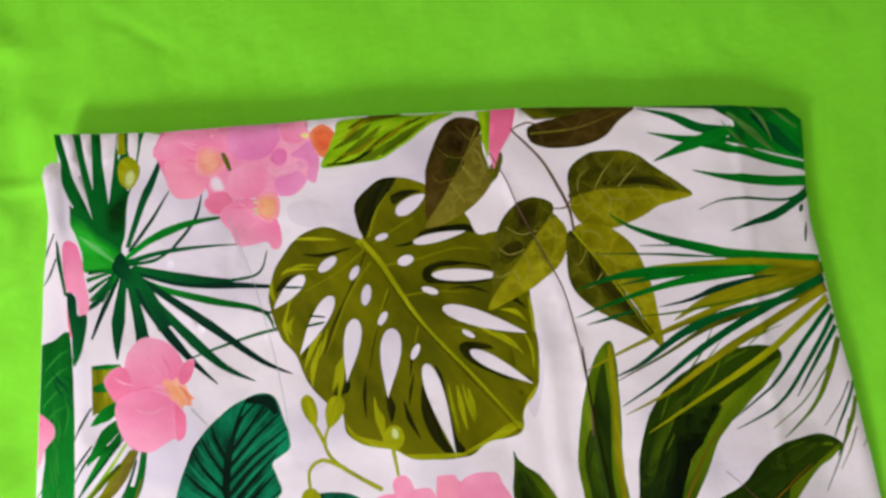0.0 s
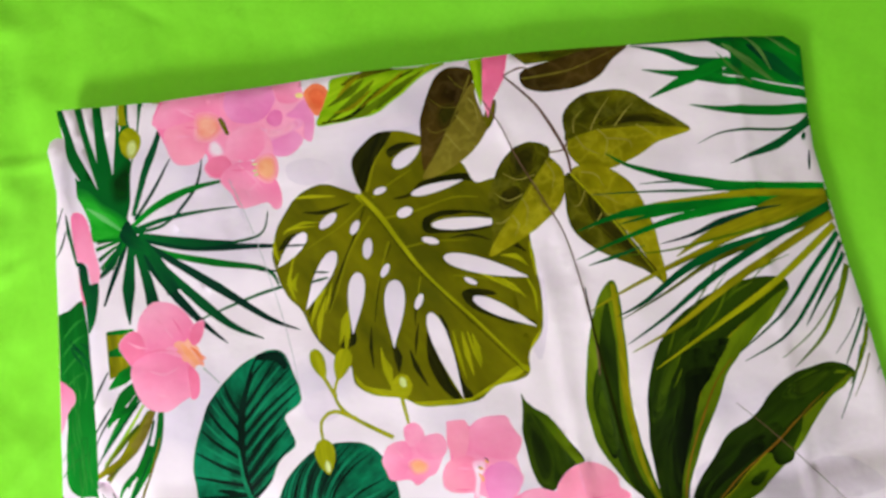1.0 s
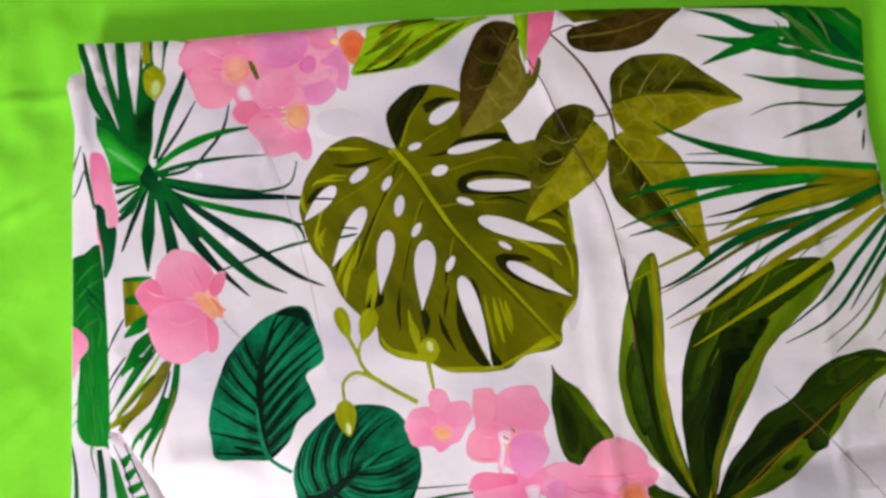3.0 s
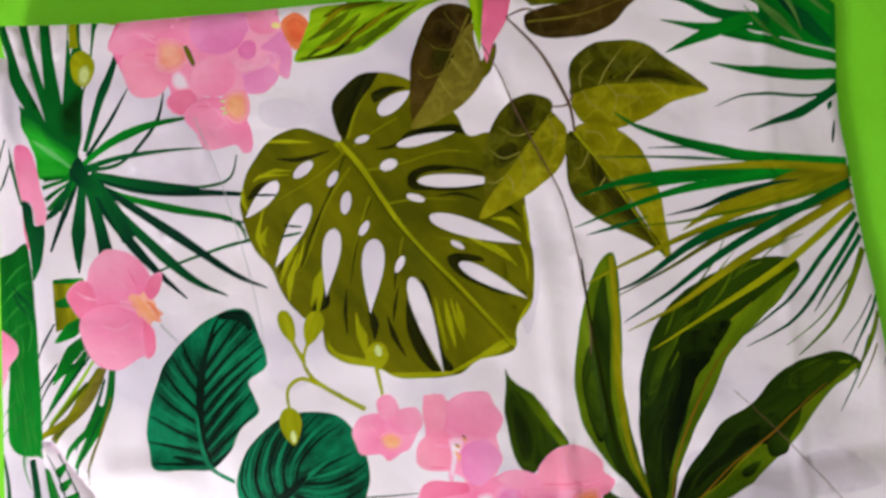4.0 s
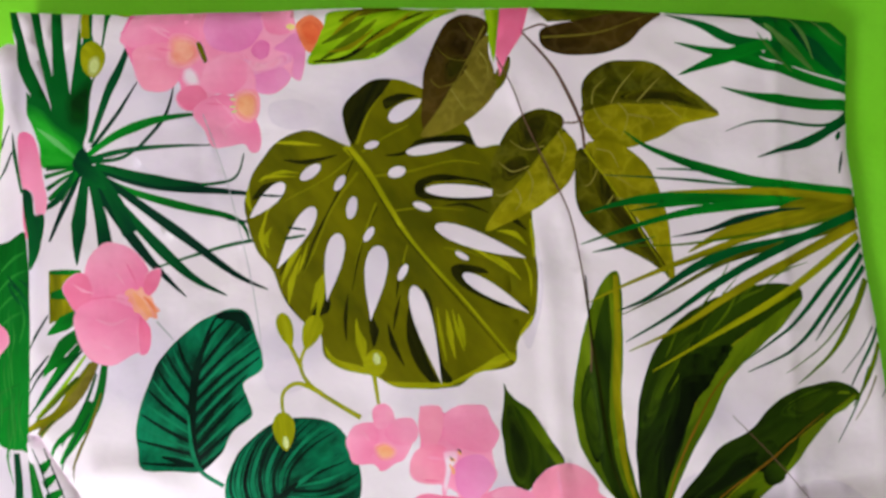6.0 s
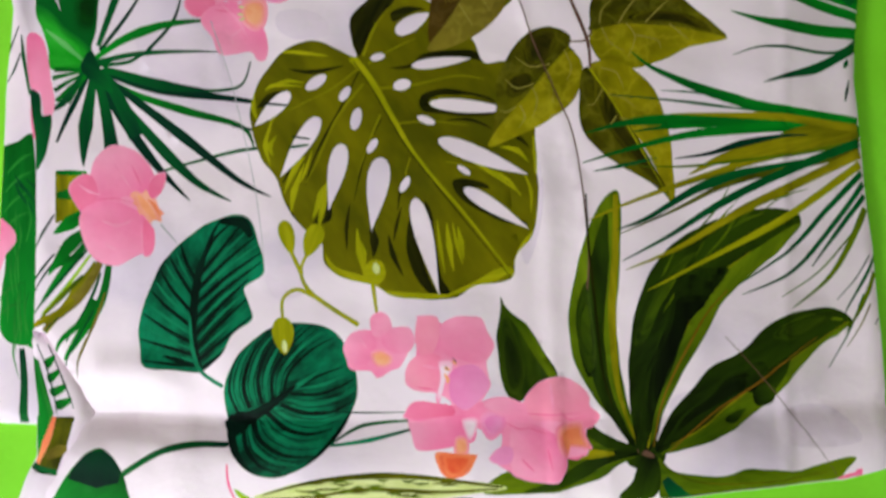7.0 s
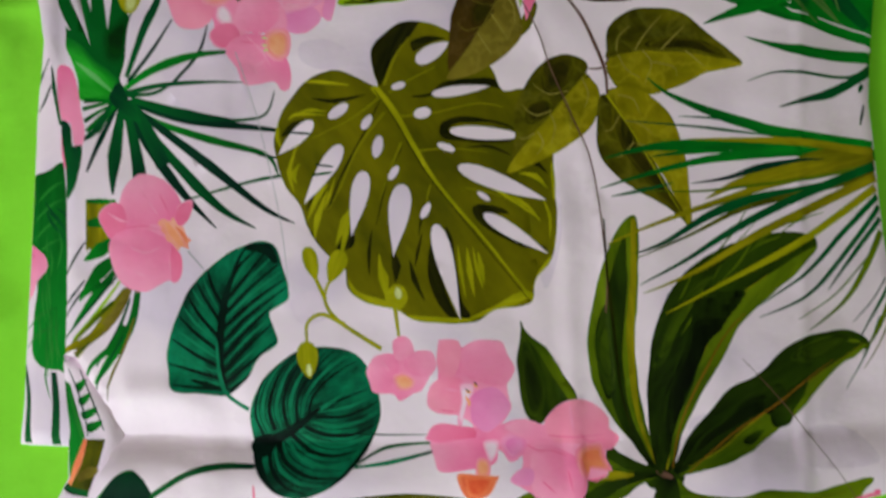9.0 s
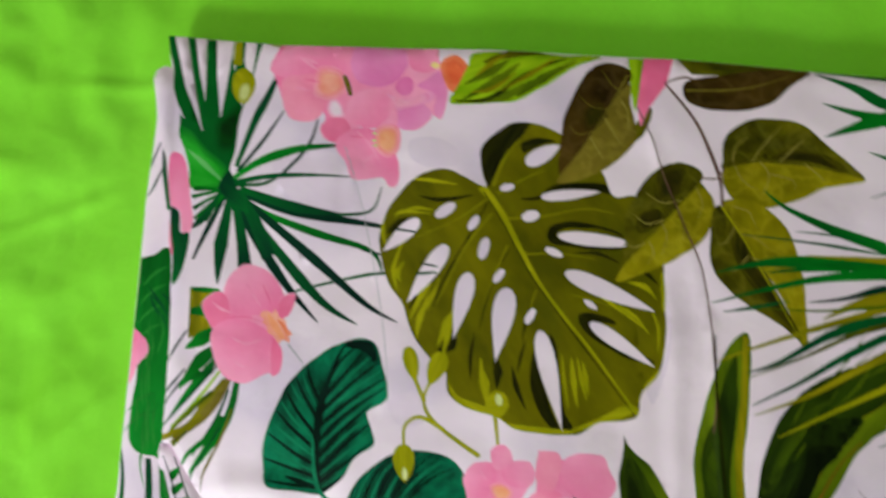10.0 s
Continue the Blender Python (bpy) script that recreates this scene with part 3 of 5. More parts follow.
# yellow-green leaf at the top fold
B("lime_leaf", [(162, -23.5), (165.5, -12.5), (169.5, -3), (173, 5.5), (197.5, 7.5), (222, 8.5), (241, 9), (225, 0.5), (213, -9.5), (197.5, -19.5), (182.5, -22)])
for pts in ([(167.5, -22), (185.5, -9.5), (197.5, 1.5)], [(185.5, -20.5), (203.5, -11), (219, 1.5)], [(168.5, -12.5), (182.5, -4.5), (191.5, 3)], [(197.5, -17.5), (210, -6.5), (228, 5.5)], [(173.5, -22.5), (191.5, -17.5), (200.5, -9.5)]):
    S("hosta_green", pts, 0.5, 5.5, 0.5)
S("olive_dark", [(164.5, -22.5), (182.5, -19.5), (200.5, -5), (222, 6.5)], 1, 2.5, 1)
S("moss", [(177.5, 0), (191.5, 6), (209.5, 8)], 1, 5, 1)
for pts in ([(172, -17), (184, -14), (196, -4)], [(188, -15), (204, -4), (216, 6)], [(174, -8), (182, 0), (190, 6)]):
    S("mustard", pts, 0.4, 3.0, 0.4)

# monstera leaf
B("olive", [(185, -68), (174, -63.5), (160.5, -60), (147, -66.5), (138, -77), (132.5, -89), (131, -101), (134, -112.5), (139, -124.5), (148, -135), (153, -148), (163.5, -160), (173, -167), (176, -177.5), (185.5, -184.5), (201.5, -187.5), (212, -192.5), (225, -193.5), (236, -193), (245.5, -191.5), (255.5, -184.5), (272.5, -181), (275, -169), (283, -156), (285, -137), (283, -116), (281, -98.5), (276, -83.5), (265.5, -66.5), (252.5, -66.5), (246, -54.5), (234, -43.5), (221.5, -35.5), (210, -31.5), (197.5, -32), (186.5, -39), (180.5, -49.5), (182.5, -60.5)], ((185, -68), (272.5, -181)))
top.within_last()
B("olive_dark", [(186, -67), (181, -55), (180, -45), (185, -38), (196, -32), (206, -30), (202, -38), (196, -47), (192, -55), (188, -65)])
B("olive_dark", [(204, -73), (215, -70), (221, -64), (233, -61), (247, -61), (253, -66), (239, -65), (227, -66), (217, -71), (211, -73)])
B("olive_dark", [(220, -90), (223, -85), (235, -82), (255, -85), (260, -88), (247, -85), (231, -86), (225, -91), (235, -94), (260, -94), (251, -96), (235, -96), (223, -95)])
B("olive_dark", [(240, -132), (245, -129), (255, -131), (259, -134), (250, -134), (247, -136), (257, -143), (275, -149), (280, -152), (267, -151), (251, -144), (243, -138)])
B("olive_dark", [(219, -152), (218, -161), (219, -173), (228, -188), (236, -192), (229, -179), (224, -165), (221, -153)])
B("olive_dark", [(226, -142), (230, -149), (233, -165), (237, -181), (242, -189), (237, -190), (232, -177), (229, -163), (227, -150)])
B("olive_dark", [(175, -146), (178, -150), (177, -156), (169, -157), (171, -152)])
B("olive_dark", [(135, -97), (140, -90), (148, -88), (151, -89), (143, -92), (138, -97)])
B("olive_dark", [(154, -148), (160, -156), (165, -162), (163, -163), (156, -156)])
B("olive_dark", [(202, -42), (210, -39), (220, -40), (214, -42), (206, -46), (203, -47)])
S("olive_dark", [(199, -158), (201, -165), (201, -173)], 2, 5.1, 0.5)
S("olive_dark", [(208, -161), (211, -171), (217, -182)], 0.3, 3.2, 0.4)
S("olive_dark", [(187, -146), (186, -158), (187, -170)], 0.3, 2.2, 0.3)
S("olive_dark", [(168, -109), (158, -123), (151, -137)], 0.6, 2.6, 0.6)
S("olive_dark", [(150, -76), (163, -77), (179, -73)], 0.2, 2.9, 0.4)
S("olive_dark", [(235, -99), (247, -98), (259, -102)], 0.2, 2.1, 0.3)
S("olive_dark", [(267, -104), (273, -106), (279, -111)], 0.3, 2.9, 0.3)
S("olive_dark", [(214, -146), (212, -156), (211, -164)], 0.3, 1.9, 0.3)
S("olive_dark", [(188, -74), (178, -98), (168, -120), (163, -138)], 0.5, 1.6, 0.3)
S("olive_dark", [(201, -100), (194, -116), (189, -144)], 0.4, 1.4, 0.3)
S("olive_dark", [(217, -120), (213, -138), (212, -148)], 0.4, 1.4, 0.3)
S("yellow_olive", [(143, -67), (156, -67), (170, -68)], 0.4, 2.2, 0.3)
S("yellow_olive", [(132, -82), (132, -95), (135, -104)], 0.5, 3.2, 0.6)
S("yellow_olive", [(138, -88), (143, -85), (158, -85)], 0.6, 2.1, 0.3)
S("yellow_olive", [(146, -112), (143, -118), (145, -123)], 0.3, 3.2, 0.3)
S("yellow_olive", [(152, -143), (157, -129), (162, -122)], 0.3, 3.8, 0.3)
S("yellow_olive", [(168, -155), (172, -142), (175, -135)], 0.4, 4.5, 0.3)
S("yellow_olive", [(192, -163), (195, -171), (197, -179)], 0.4, 4.5, 0.3)
S("yellow_olive", [(238, -153), (240, -165), (243, -178)], 0.3, 3.5, 0.3)
S("yellow_olive", [(244, -155), (246, -163), (248, -172)], 0.3, 3.2, 0.3)
S("yellow_olive", [(247, -119), (259, -125), (276, -136)], 0.2, 2.1, 0.2)
S("yellow_olive", [(258, -124), (265, -127), (268, -130)], 0.2, 3.2, 0.2)
S("yellow_olive", [(176, -173), (182, -181), (199, -186), (207, -191)], 0.6, 4.2, 1.6)
S("yellow_olive", [(207, -191), (224, -192), (242, -191)], 1.6, 3.5, 1.2)
S("yellow_olive", [(240, -191), (256, -184), (271, -176), (275, -181)], 0.8, 5.4, 1)
S("yellow_olive", [(274, -173), (278, -164), (283, -155)], 1, 3.5, 0.6)
S("yellow_olive", [(281, -105), (283, -113), (283, -125)], 1.2, 4.8, 0.8)
S("yellow_olive", [(285, -128), (286, -139), (284, -151)], 0.8, 2.2, 0.5)
S("olive_vein", [(187, -74), (173, -86), (152, -98)], 1.2, 0.9, 0.3)
S("olive_vein", [(190, -82), (177, -102), (168, -126), (163, -137)], 1.4, 1.0, 0.3)
S("olive_vein", [(200, -98), (194, -116), (190, -131)], 1.2, 0.9, 0.3)
S("olive_vein", [(217, -120), (215, -130), (216, -138)], 0.9, 0.7, 0.2)
S("olive_vein", [(192, -71), (205, -62), (216, -56)], 1.2, 0.9, 0.3)
S("olive_vein", [(199, -84), (217, -81), (239, -75), (254, -76)], 1.3, 1.0, 0.3)
S("olive_vein", [(210, -102), (227, -100), (246, -101)], 1.2, 0.9, 0.3)
S("olive_vein", [(236, -121), (249, -123), (258, -126)], 0.9, 0.7, 0.2)
S("olive_vein", [(189, -67), (194, -51), (201, -40)], 1.6, 1.2, 0.3)
S("yellow_olive", [(183, -68), (194, -80), (207, -100), (221, -120), (248, -149), (275, -180)], 4.4, 2.4, 0.9)
S("olive_dark", [(184, -70), (196, -86), (207, -103), (217, -117), (246, -150), (273, -180)], 0.5, 0.8, 0.3)
for pts, w in (([(175, -132), (173, -148), (171, -162.5)], 4.5), ([(162, -126), (157.5, -141), (156.5, -152.5)], 4.5), ([(142.5, -106), (140.5, -117), (144, -128)], 3.5), ([(191.5, -158.5), (193.5, -171), (197, -182.5)], 4.5), ([(233, -152), (235.5, -166), (238.5, -179.5)], 2.6),
               ([(241, -153), (244, -164.5), (247.5, -174)], 2.6), ([(260.5, -124), (269, -129), (276, -137)], 2.2), ([(165.5, -119), (163, -129), (160.5, -136.5)], 2.2), ([(142.5, -84.5), (150, -82.5), (159, -83)], 2.6), ([(277, -125), (281, -134), (281.5, -145.5)], 2.5),
               ([(263.5, -111.5), (272.5, -113), (279, -119)], 4.0), ([(147.5, -98), (143, -104), (142, -111.5)], 2.0)):
    S("yellow_olive", pts, 0.3, w * 0.8, 0.3)
D("white_cotton", (160, -86.5), (170, -78.5), 6, 0)
D("white_cotton", (151.5, -88.5), (134, -107.5), 8, 0.6)
D("white_cotton", (178.5, -92), (183, -84), 4.5, 0)
D("white_cotton", (168, -101), (149.5, -134), 9, 0.8)
D("white_cotton", (186.5, -107), (188.5, -95), 5.5, 0)
D("white_cotton", (194.5, -118.5), (199, -111), 4, 0)
D("white_cotton", (181, -114.5), (176, -150.5), 9, 1)
D("white_cotton", (202, -120.5), (199, -160), 11, 1)
D("white_cotton", (213, -138.5), (217, -130), 4, 0)
D("white_cotton", (220.5, -141), (236.5, -191.5), 9, 1)
D("white_cotton", (246, -134.5), (281, -154), 7, 0.8)
D("white_cotton", (242, -123), (249, -127), 3, 0)
D("white_cotton", (231, -109.5), (279, -125.5), 9, 0.7)
D("white_cotton", (219.5, -98), (229, -101), 4, 0)
D("white_cotton", (225.5, -90.5), (266.5, -91.5), 7, 0.35)
D("white_cotton", (206, -83), (215, -80), 6, 0)
D("white_cotton", (215, -71), (246, -65), 5.5, 0.5)
D("white_cotton", (193, -68.5), (200.5, -66), 4, 0)
D("white_cotton", (205.5, -53.5), (222.5, -42), 8.5, 0.4)
top.mask = None
S("palm_black", [(138.5, -95), (151, -95.5)], 1, 1.4, 0.8)
S("palm_black", [(154.5, -112), (164, -113)], 1, 1.2, 0.8)
S("palm_dark", [(153, -118), (163.5, -116)], 1.2, 1.6, 1.0)

# vine with heart-shaped leaves
P("lime_leaf", [(255, 9.5), (263.5, 10), (262, -13), (260.5, -21.5), (257.5, -8)], ((258.5, 9), (260.5, -21.5)))
B("vine_moss", [(268.5, -17.5), (269.5, -23.5), (266, -33), (257.5, -39), (259, -31.5), (264, -23.5)])
P("pink_deep", [(263.5, 10), (279, 10.5), (275.5, -5), (268, -17.5), (264, -28.5), (261.5, -16)], ((271, 10), (264, -28.5)))
for rib in ([(255.5, -0.5), (240, -33), (224, -59)], [(308, -47.5), (337, -43), (376, -46.5)], [(299, -57), (282, -76), (260, -108.5)], [(308.5, -67.5), (325, -89.5), (352.5, -133)]):
    S("vine_moss", rib, 4, 5, 1)
B("vine_brown", [(255, 3.5), (243.5, 5.5), (233.5, -1), (226, -17.5), (222.5, -36), (224.5, -59), (234, -43.5), (243, -26.5), (252, -13), (257, -3.5)], ((254, 3), (224.5, -59)))
B("vine_khaki", [(257, -5), (246.5, -19.5), (234.5, -43), (222.5, -61.5), (237, -58.5), (252, -49), (262, -37), (261, -25.5), (258, -16)], ((257, -5), (222.5, -61.5)))
B("vine_brown", [(285, -6), (289, -13.5), (301, -16.5), (319.5, -15), (330, -10.5), (340.5, 0), (350, 9.5), (326, 9), (303, 2.5), (287.5, -0.5)], ((286, -6.5), (349, 9.5)))
P("moss", [(281, 10.5), (338.5, 10), (320, 7), (303, 2.5), (289, 2)], ((281, 10), (338.5, 9.5)))
B("vine_moss", [(307.5, -42.5), (308.5, -30), (319.5, -20.5), (333, -18.5), (346.5, -20.5), (361.5, -30.5), (381, -46.5), (352, -42.5), (325, -43), (308, -47)], ((307.5, -47), (381, -46.5)))
B("vine_mustard", [(308.5, -48.5), (325, -43), (352, -42.5), (381, -46.5), (362.5, -52.5), (345.5, -61.5), (330.5, -66.5), (318.5, -65.5), (311, -59)], ((307.5, -47), (381, -46.5)))
B("vine_moss", [(298, -50.5), (288.5, -45.5), (276.5, -48.5), (266.5, -60.5), (260, -77.5), (261, -89.5), (259.5, -103), (257, -111.5), (267.5, -94), (282, -76), (295, -60.5)], ((299, -51.5), (257, -111.5)))
B("vine_mustard", [(296.5, -59), (282, -76.5), (267.5, -94.5), (257, -111.5), (272.5, -106), (284.5, -99), (296, -90.5), (303.5, -80.5), (305.5, -67.5), (302, -60)], ((299, -54.5), (257, -111.5)))
B("vine_moss", [(307.5, -66), (304, -83.5), (305.5, -98.5), (314.5, -110.5), (326, -118.5), (337.5, -124), (346.5, -128.5), (355, -136.5), (342.5, -113.5), (324.5, -89.5)], ((307.5, -67), (354.5, -136.5)))
B("vine_mustard", [(309, -66), (321.5, -63), (334, -68), (343.5, -77.5), (350.5, -92.5), (354, -113.5), (355, -136), (342.5, -112.5), (325.5, -89.5)], ((307.5, -67), (354.5, -136.5)))
soft("vine_moss", "vine_shade", [(331, -40), (337, -35), (350, -34), (361, -36), (370, -43), (353, -40)])
soft("vine_moss", "vine_shade", [(275, -51), (289, -47), (287, -63), (276, -66)])
soft("vine_moss", "vine_shade", [(266, -75), (277, -72), (279, -78), (268, -85)])
soft("vine_moss", "vine_shade", [(314, -73), (324, -91), (341, -113), (350, -128), (343, -125), (326, -106), (315, -89)])
soft("vine_brown", "vine_shade", [(235, -20), (242, -17), (246, -24), (239, -32), (235, -30)])
for rib, name in (([(255.5, -0.5), (240, -33), (223, -60.5)], "khaki"), ([(308, -47.5), (337, -43), (380.5, -46.5)], "mustard"), ([(298, -56), (282, -76), (258, -111)], "mustard"),
                  ([(308.5, -67), (325, -89.5), (354, -135.5)], "yellow_olive"), ([(286.5, -6.5), (316.5, -3.5), (347.5, 9)], "khaki")):
    S(name, rib, 1.2, 0.8, 0.3)
S("vine_vein", [(253, -15), (257, -21), (258, -30)], 0.8, 0.6, 0.2)
S("vine_vein", [(245, -25), (250, -32), (255, -39)], 0.8, 0.6, 0.2)
S("vine_vein", [(238, -36), (243, -43), (246, -47)], 0.8, 0.6, 0.2)
S("khaki", [(248, -20), (237, -19), (229, -12)], 0.6, 0.5, 0.2)
S("khaki", [(241, -32), (232, -35), (227, -31)], 0.6, 0.5, 0.2)
S("khaki", [(255, -10), (248, -7), (242, 1)], 0.6, 0.5, 0.2)
S("vine_vein", [(313, -43), (314, -35), (320, -29)], 0.8, 0.7, 0.2)
S("vine_vein", [(323, -42), (328, -33), (336, -23)], 0.8, 0.7, 0.2)
S("vine_vein", [(337, -41), (344, -33), (349, -28)], 0.8, 0.7, 0.2)
S("vine_vein", [(314, -45), (319, -53), (327, -57)], 0.8, 0.7, 0.2)
S("vine_vein", [(327, -42), (332, -49), (329, -60)], 0.8, 0.7, 0.2)
S("vine_vein", [(332, -48), (344, -50), (346, -55)], 0.8, 0.7, 0.2)
S("vine_vein", [(350, -41), (357, -46), (361, -49)], 0.8, 0.7, 0.2)
S("vine_vein", [(295, -58), (299, -67), (297, -75)], 0.7, 0.7, 0.2)
S("vine_vein", [(286, -69), (290, -78), (290, -87)], 0.7, 0.7, 0.2)
S("vine_vein", [(279, -79), (282, -86), (280, -96)], 0.7, 0.7, 0.2)
S("vine_vein", [(273, -89), (276, -95), (273, -101)], 0.7, 0.7, 0.2)
S("vine_vein", [(288, -66), (278, -68), (269, -63)], 0.7, 0.7, 0.2)
S("vine_vein", [(280, -77), (271, -80), (264, -75)], 0.7, 0.7, 0.2)
S("vine_vein", [(271, -90), (266, -93), (262, -92)], 0.7, 0.7, 0.2)
S("vine_vein", [(315, -67), (323, -69), (327, -77)], 0.7, 0.6, 0.2)
S("vine_vein", [(319, -81), (326, -82), (334, -87)], 0.7, 0.6, 0.2)
S("vine_vein", [(326, -93), (335, -95), (343, -100)], 0.7, 0.6, 0.2)
S("vine_vein", [(316, -78), (312, -86), (308, -87)], 0.7, 0.6, 0.2)
S("vine_vein", [(324, -92), (319, -99), (315, -101)], 0.7, 0.6, 0.2)
S("stem_brown", [(275.5, -3.5), (292, -22.5), (302, -41), (307.5, -54.5), (309, -67)], 1.2, 2.0, 1.4)
S("stem_brown", [(275.5, -3), (284.5, 0.5), (290, -0.5)], 0.8, 1.3, 0.8)
S("stem_brown", [(309, -46.5), (305.5, -52.5), (297.5, -53)], 0.8, 1.2, 0.8)

# palm fan at the upper end of the right edge
B("palm_green", [(388, 13), (395, 13), (422, 13), (446, 11), (459, 5), (458, -11), (456, -26), (433, -23), (416, -19), (404, -15), (409, -8), (409, -1), (400, 5)])
S("palm_fan", [(353, 9), (372, 9), (397, 8), (414, 6)], 0.3, 3.5, 3.4)
S("palm_fan", [(352, 8), (372, 2), (390, -6), (416, -9)], 0.3, 5.8, 6.5)
S("palm_green", [(357, -8), (376, -12), (393, -15), (415, -19), (431, -24), (457, -29)], 0.3, 9.6, 7.2)
S("palm_green", [(359, -26), (375, -19), (393, -12), (409, -7)], 0.3, 7.4, 6.0)
S("palm_green", [(382, -32), (398, -36), (413, -38), (433, -39), (455, -38)], 0.3, 6.1, 6.5)
S("palm_dark", [(384, -56), (397, -51), (412, -50), (440, -50), (454, -41)], 0.3, 1.8, 1.6)
S("palm_dark", [(400, -70), (414, -65), (429, -60), (443, -52), (454, -45)], 0.3, 5.4, 3.9)
S("palm_dark", [(421, 3), (435, -8), (450, -22)], 1, 9.6, 5.2)
S("sage", [(406, 4), (420, -8), (434, -21)], 1, 5.4, 0.8)
S("sage", [(402, -1), (411, -13), (421, -22)], 0.3, 2.2, 0.5)
S("sage", [(434, 9), (442, 2), (451, -5)], 0.6, 2.2, 0.8)
S("sage", [(419, 10), (428, 0), (434, -14)], 0.4, 2.6, 0.4)
S("white_cotton", [(421, -19), (433, -22), (454, -26)], 0.4, 1.2, 0.9)
S("white_cotton", [(403, -15), (409, -17), (416, -18)], 0.2, 1.2, 0.2)
S("palm_dark", [(448, -53), (446, -58)], 1, 2.9, 0.8)
S("palm_black", [(449, -64), (448, -70), (447, -76)], 0.5, 1.9, 0.7)

# five-fingered leaf near the lower edge
B("hosta_mid", [(268, -190), (268, -196), (267, -210), (268, -220), (270, -231), (274, -240), (278, -244), (283, -242), (288, -236), (299, -229), (291, -216), (282, -203), (274, -198), (270, -194)], ((267, -190), (280.5, -240)))
soft("hosta_mid", "hosta_shade", [(270, -204), (275, -207), (281, -222), (281, -235), (278, -240), (274, -236), (271, -221)])
P("hosta_green", [(270, -194), (274, -198), (282, -203), (291, -216), (299, -229), (295, -230), (286, -218), (278, -206), (272, -199)], ((270, -195), (298, -228)))
hub = (344.5, -265.5)
B("hosta_dark", [(338, -259), (344.5, -256), (352.5, -259.5), (356, -265.5), (353.5, -271), (344.5, -274), (336.5, -270.5)], ((344.5, -256), (344.5, -274)))
B("hosta_green", [(340, -259), (328, -249), (316, -235), (306.5, -218), (303.5, -201), (305.5, -177.5), (310.5, -154.5), (318, -137), (326, -132), (328.5, -147.5), (328.5, -176.5), (329, -205), (334, -233.5), (342.5, -261.5)], (hub, (323, -133.5)))
B("hosta_dark", [(341, -263), (329.5, -251), (319.5, -234.5), (313.5, -212), (311.5, -189), (314.5, -163), (321, -142.5), (323, -162.5), (322.5, -185.5), (323, -211.5), (328.5, -237)], (hub, (323, -133.5)))
S("mustard", [(325, -133.5), (326, -162.5), (326, -197), (331, -234), (342, -261.5)], 2.5, 4.2, 1.0)
B("hosta_dark", [(342, -263), (336.5, -236.5), (336, -207.5), (340.5, -183), (352.5, -161), (372.5, -146.5), (396.5, -137.5), (417, -136.5), (423, -142.5), (412, -156.5), (392, -174), (373.5, -197), (360.5, -223.5), (354.5, -247), (349, -263)], (hub, (421, -139.5)))
for a, b in (((341.5, -199), (349, -181)), ((355, -181), (371.5, -157)), ((380, -153.5), (402.5, -141)), ((351, -221.5), (361.5, -195))):
    top.streaks("hosta_green", a, b, 4, 3, 34, 1.2)
B("hosta_green", [(423, -142.5), (396, -159.5), (379, -174.5), (368.5, -191), (357.5, -218), (352, -235.5), (347.5, -261.5), (353, -250), (361, -229.5), (369.5, -213), (381.5, -189), (394, -174), (411.5, -158)], (hub, (421, -142.5)))
S("mustard", [(396, -159.5), (379, -174.5), (368.5, -191), (357.5, -218), (352, -235.5), (347, -263)], 0.3, 1.0, 0.7)
B("hosta_dark", [(350.5, -263), (359.5, -244), (369, -232), (378.5, -220), (393.5, -211), (403, -200), (419.5, -190), (442, -186), (453.5, -192), (446, -199.5), (436.5, -206), (416, -230.5), (399, -245.5), (381, -257), (360, -264)], (hub, (451.5, -191.5)))
B("hosta_green", [(354, -264.5), (375.5, -251), (390, -238), (403.5, -226.5), (427, -209.5), (451.5, -193), (446.5, -199.5), (436.5, -206), (416, -230.5), (399, -245.5), (381, -257), (360, -264)], (hub, (451.5, -192.5)))
S("mustard", [(358.5, -261), (375.5, -251), (390, -238), (403.5, -226.5), (427, -209.5), (451.5, -192.5)], 0.3, 0.9, 0.3)
P("hosta_dark", [(393.5, -230.5), (403, -223), (421, -210.5), (418, -221), (413.5, -229), (409.5, -233), (405.5, -231.5), (401, -232.5)], ((398, -230.5), (418, -218)))
S("hosta_green", [(413.5, -198), (429.5, -191.5), (448.5, -192)], 1, 3, 1)
B("hosta_green", [(352, -267.5), (360.5, -273.5), (382, -275), (401.5, -270), (423.5, -271), (439, -267), (456.5, -262.5), (453, -270.5), (447, -276), (415, -280.5), (386, -285.5), (359, -290), (353.5, -281)], (hub, (454.5, -264.5)))
S("palm_dark", [(356.5, -278), (363, -285), (372, -288)], 4, 8, 2)
S("moss", [(353, -269.5), (373.5, -278.5), (411.5, -277), (443, -271)], 0.4, 1.0, 0.4)
B("hosta_green", [(342.5, -265), (327, -259.5), (318, -252), (313, -253.5), (313, -263), (304.5, -269), (302, -275.5), (276.5, -278), (263.5, -290.5), (283, -290), (303, -287.5), (322, -280.5), (333, -272)], (hub, (265.5, -290.5)))
S("hosta_dark", [(342.5, -265), (324.5, -269.5), (302.5, -283.5), (285.5, -289)], 3, 8, 1)
S("hosta_dark", [(342.5, -264.5), (327, -261), (315.5, -255)], 2, 6, 6)
S("mustard", [(304.5, -269.5), (318.5, -267.5), (330, -266.5)], 2, 5, 1)
B("hosta_dark", [(343, -266.5), (350.5, -266), (354.5, -281), (350.5, -289.5), (339, -291), (334, -288.5), (340, -279.5)], (hub, (340.5, -289.5)))
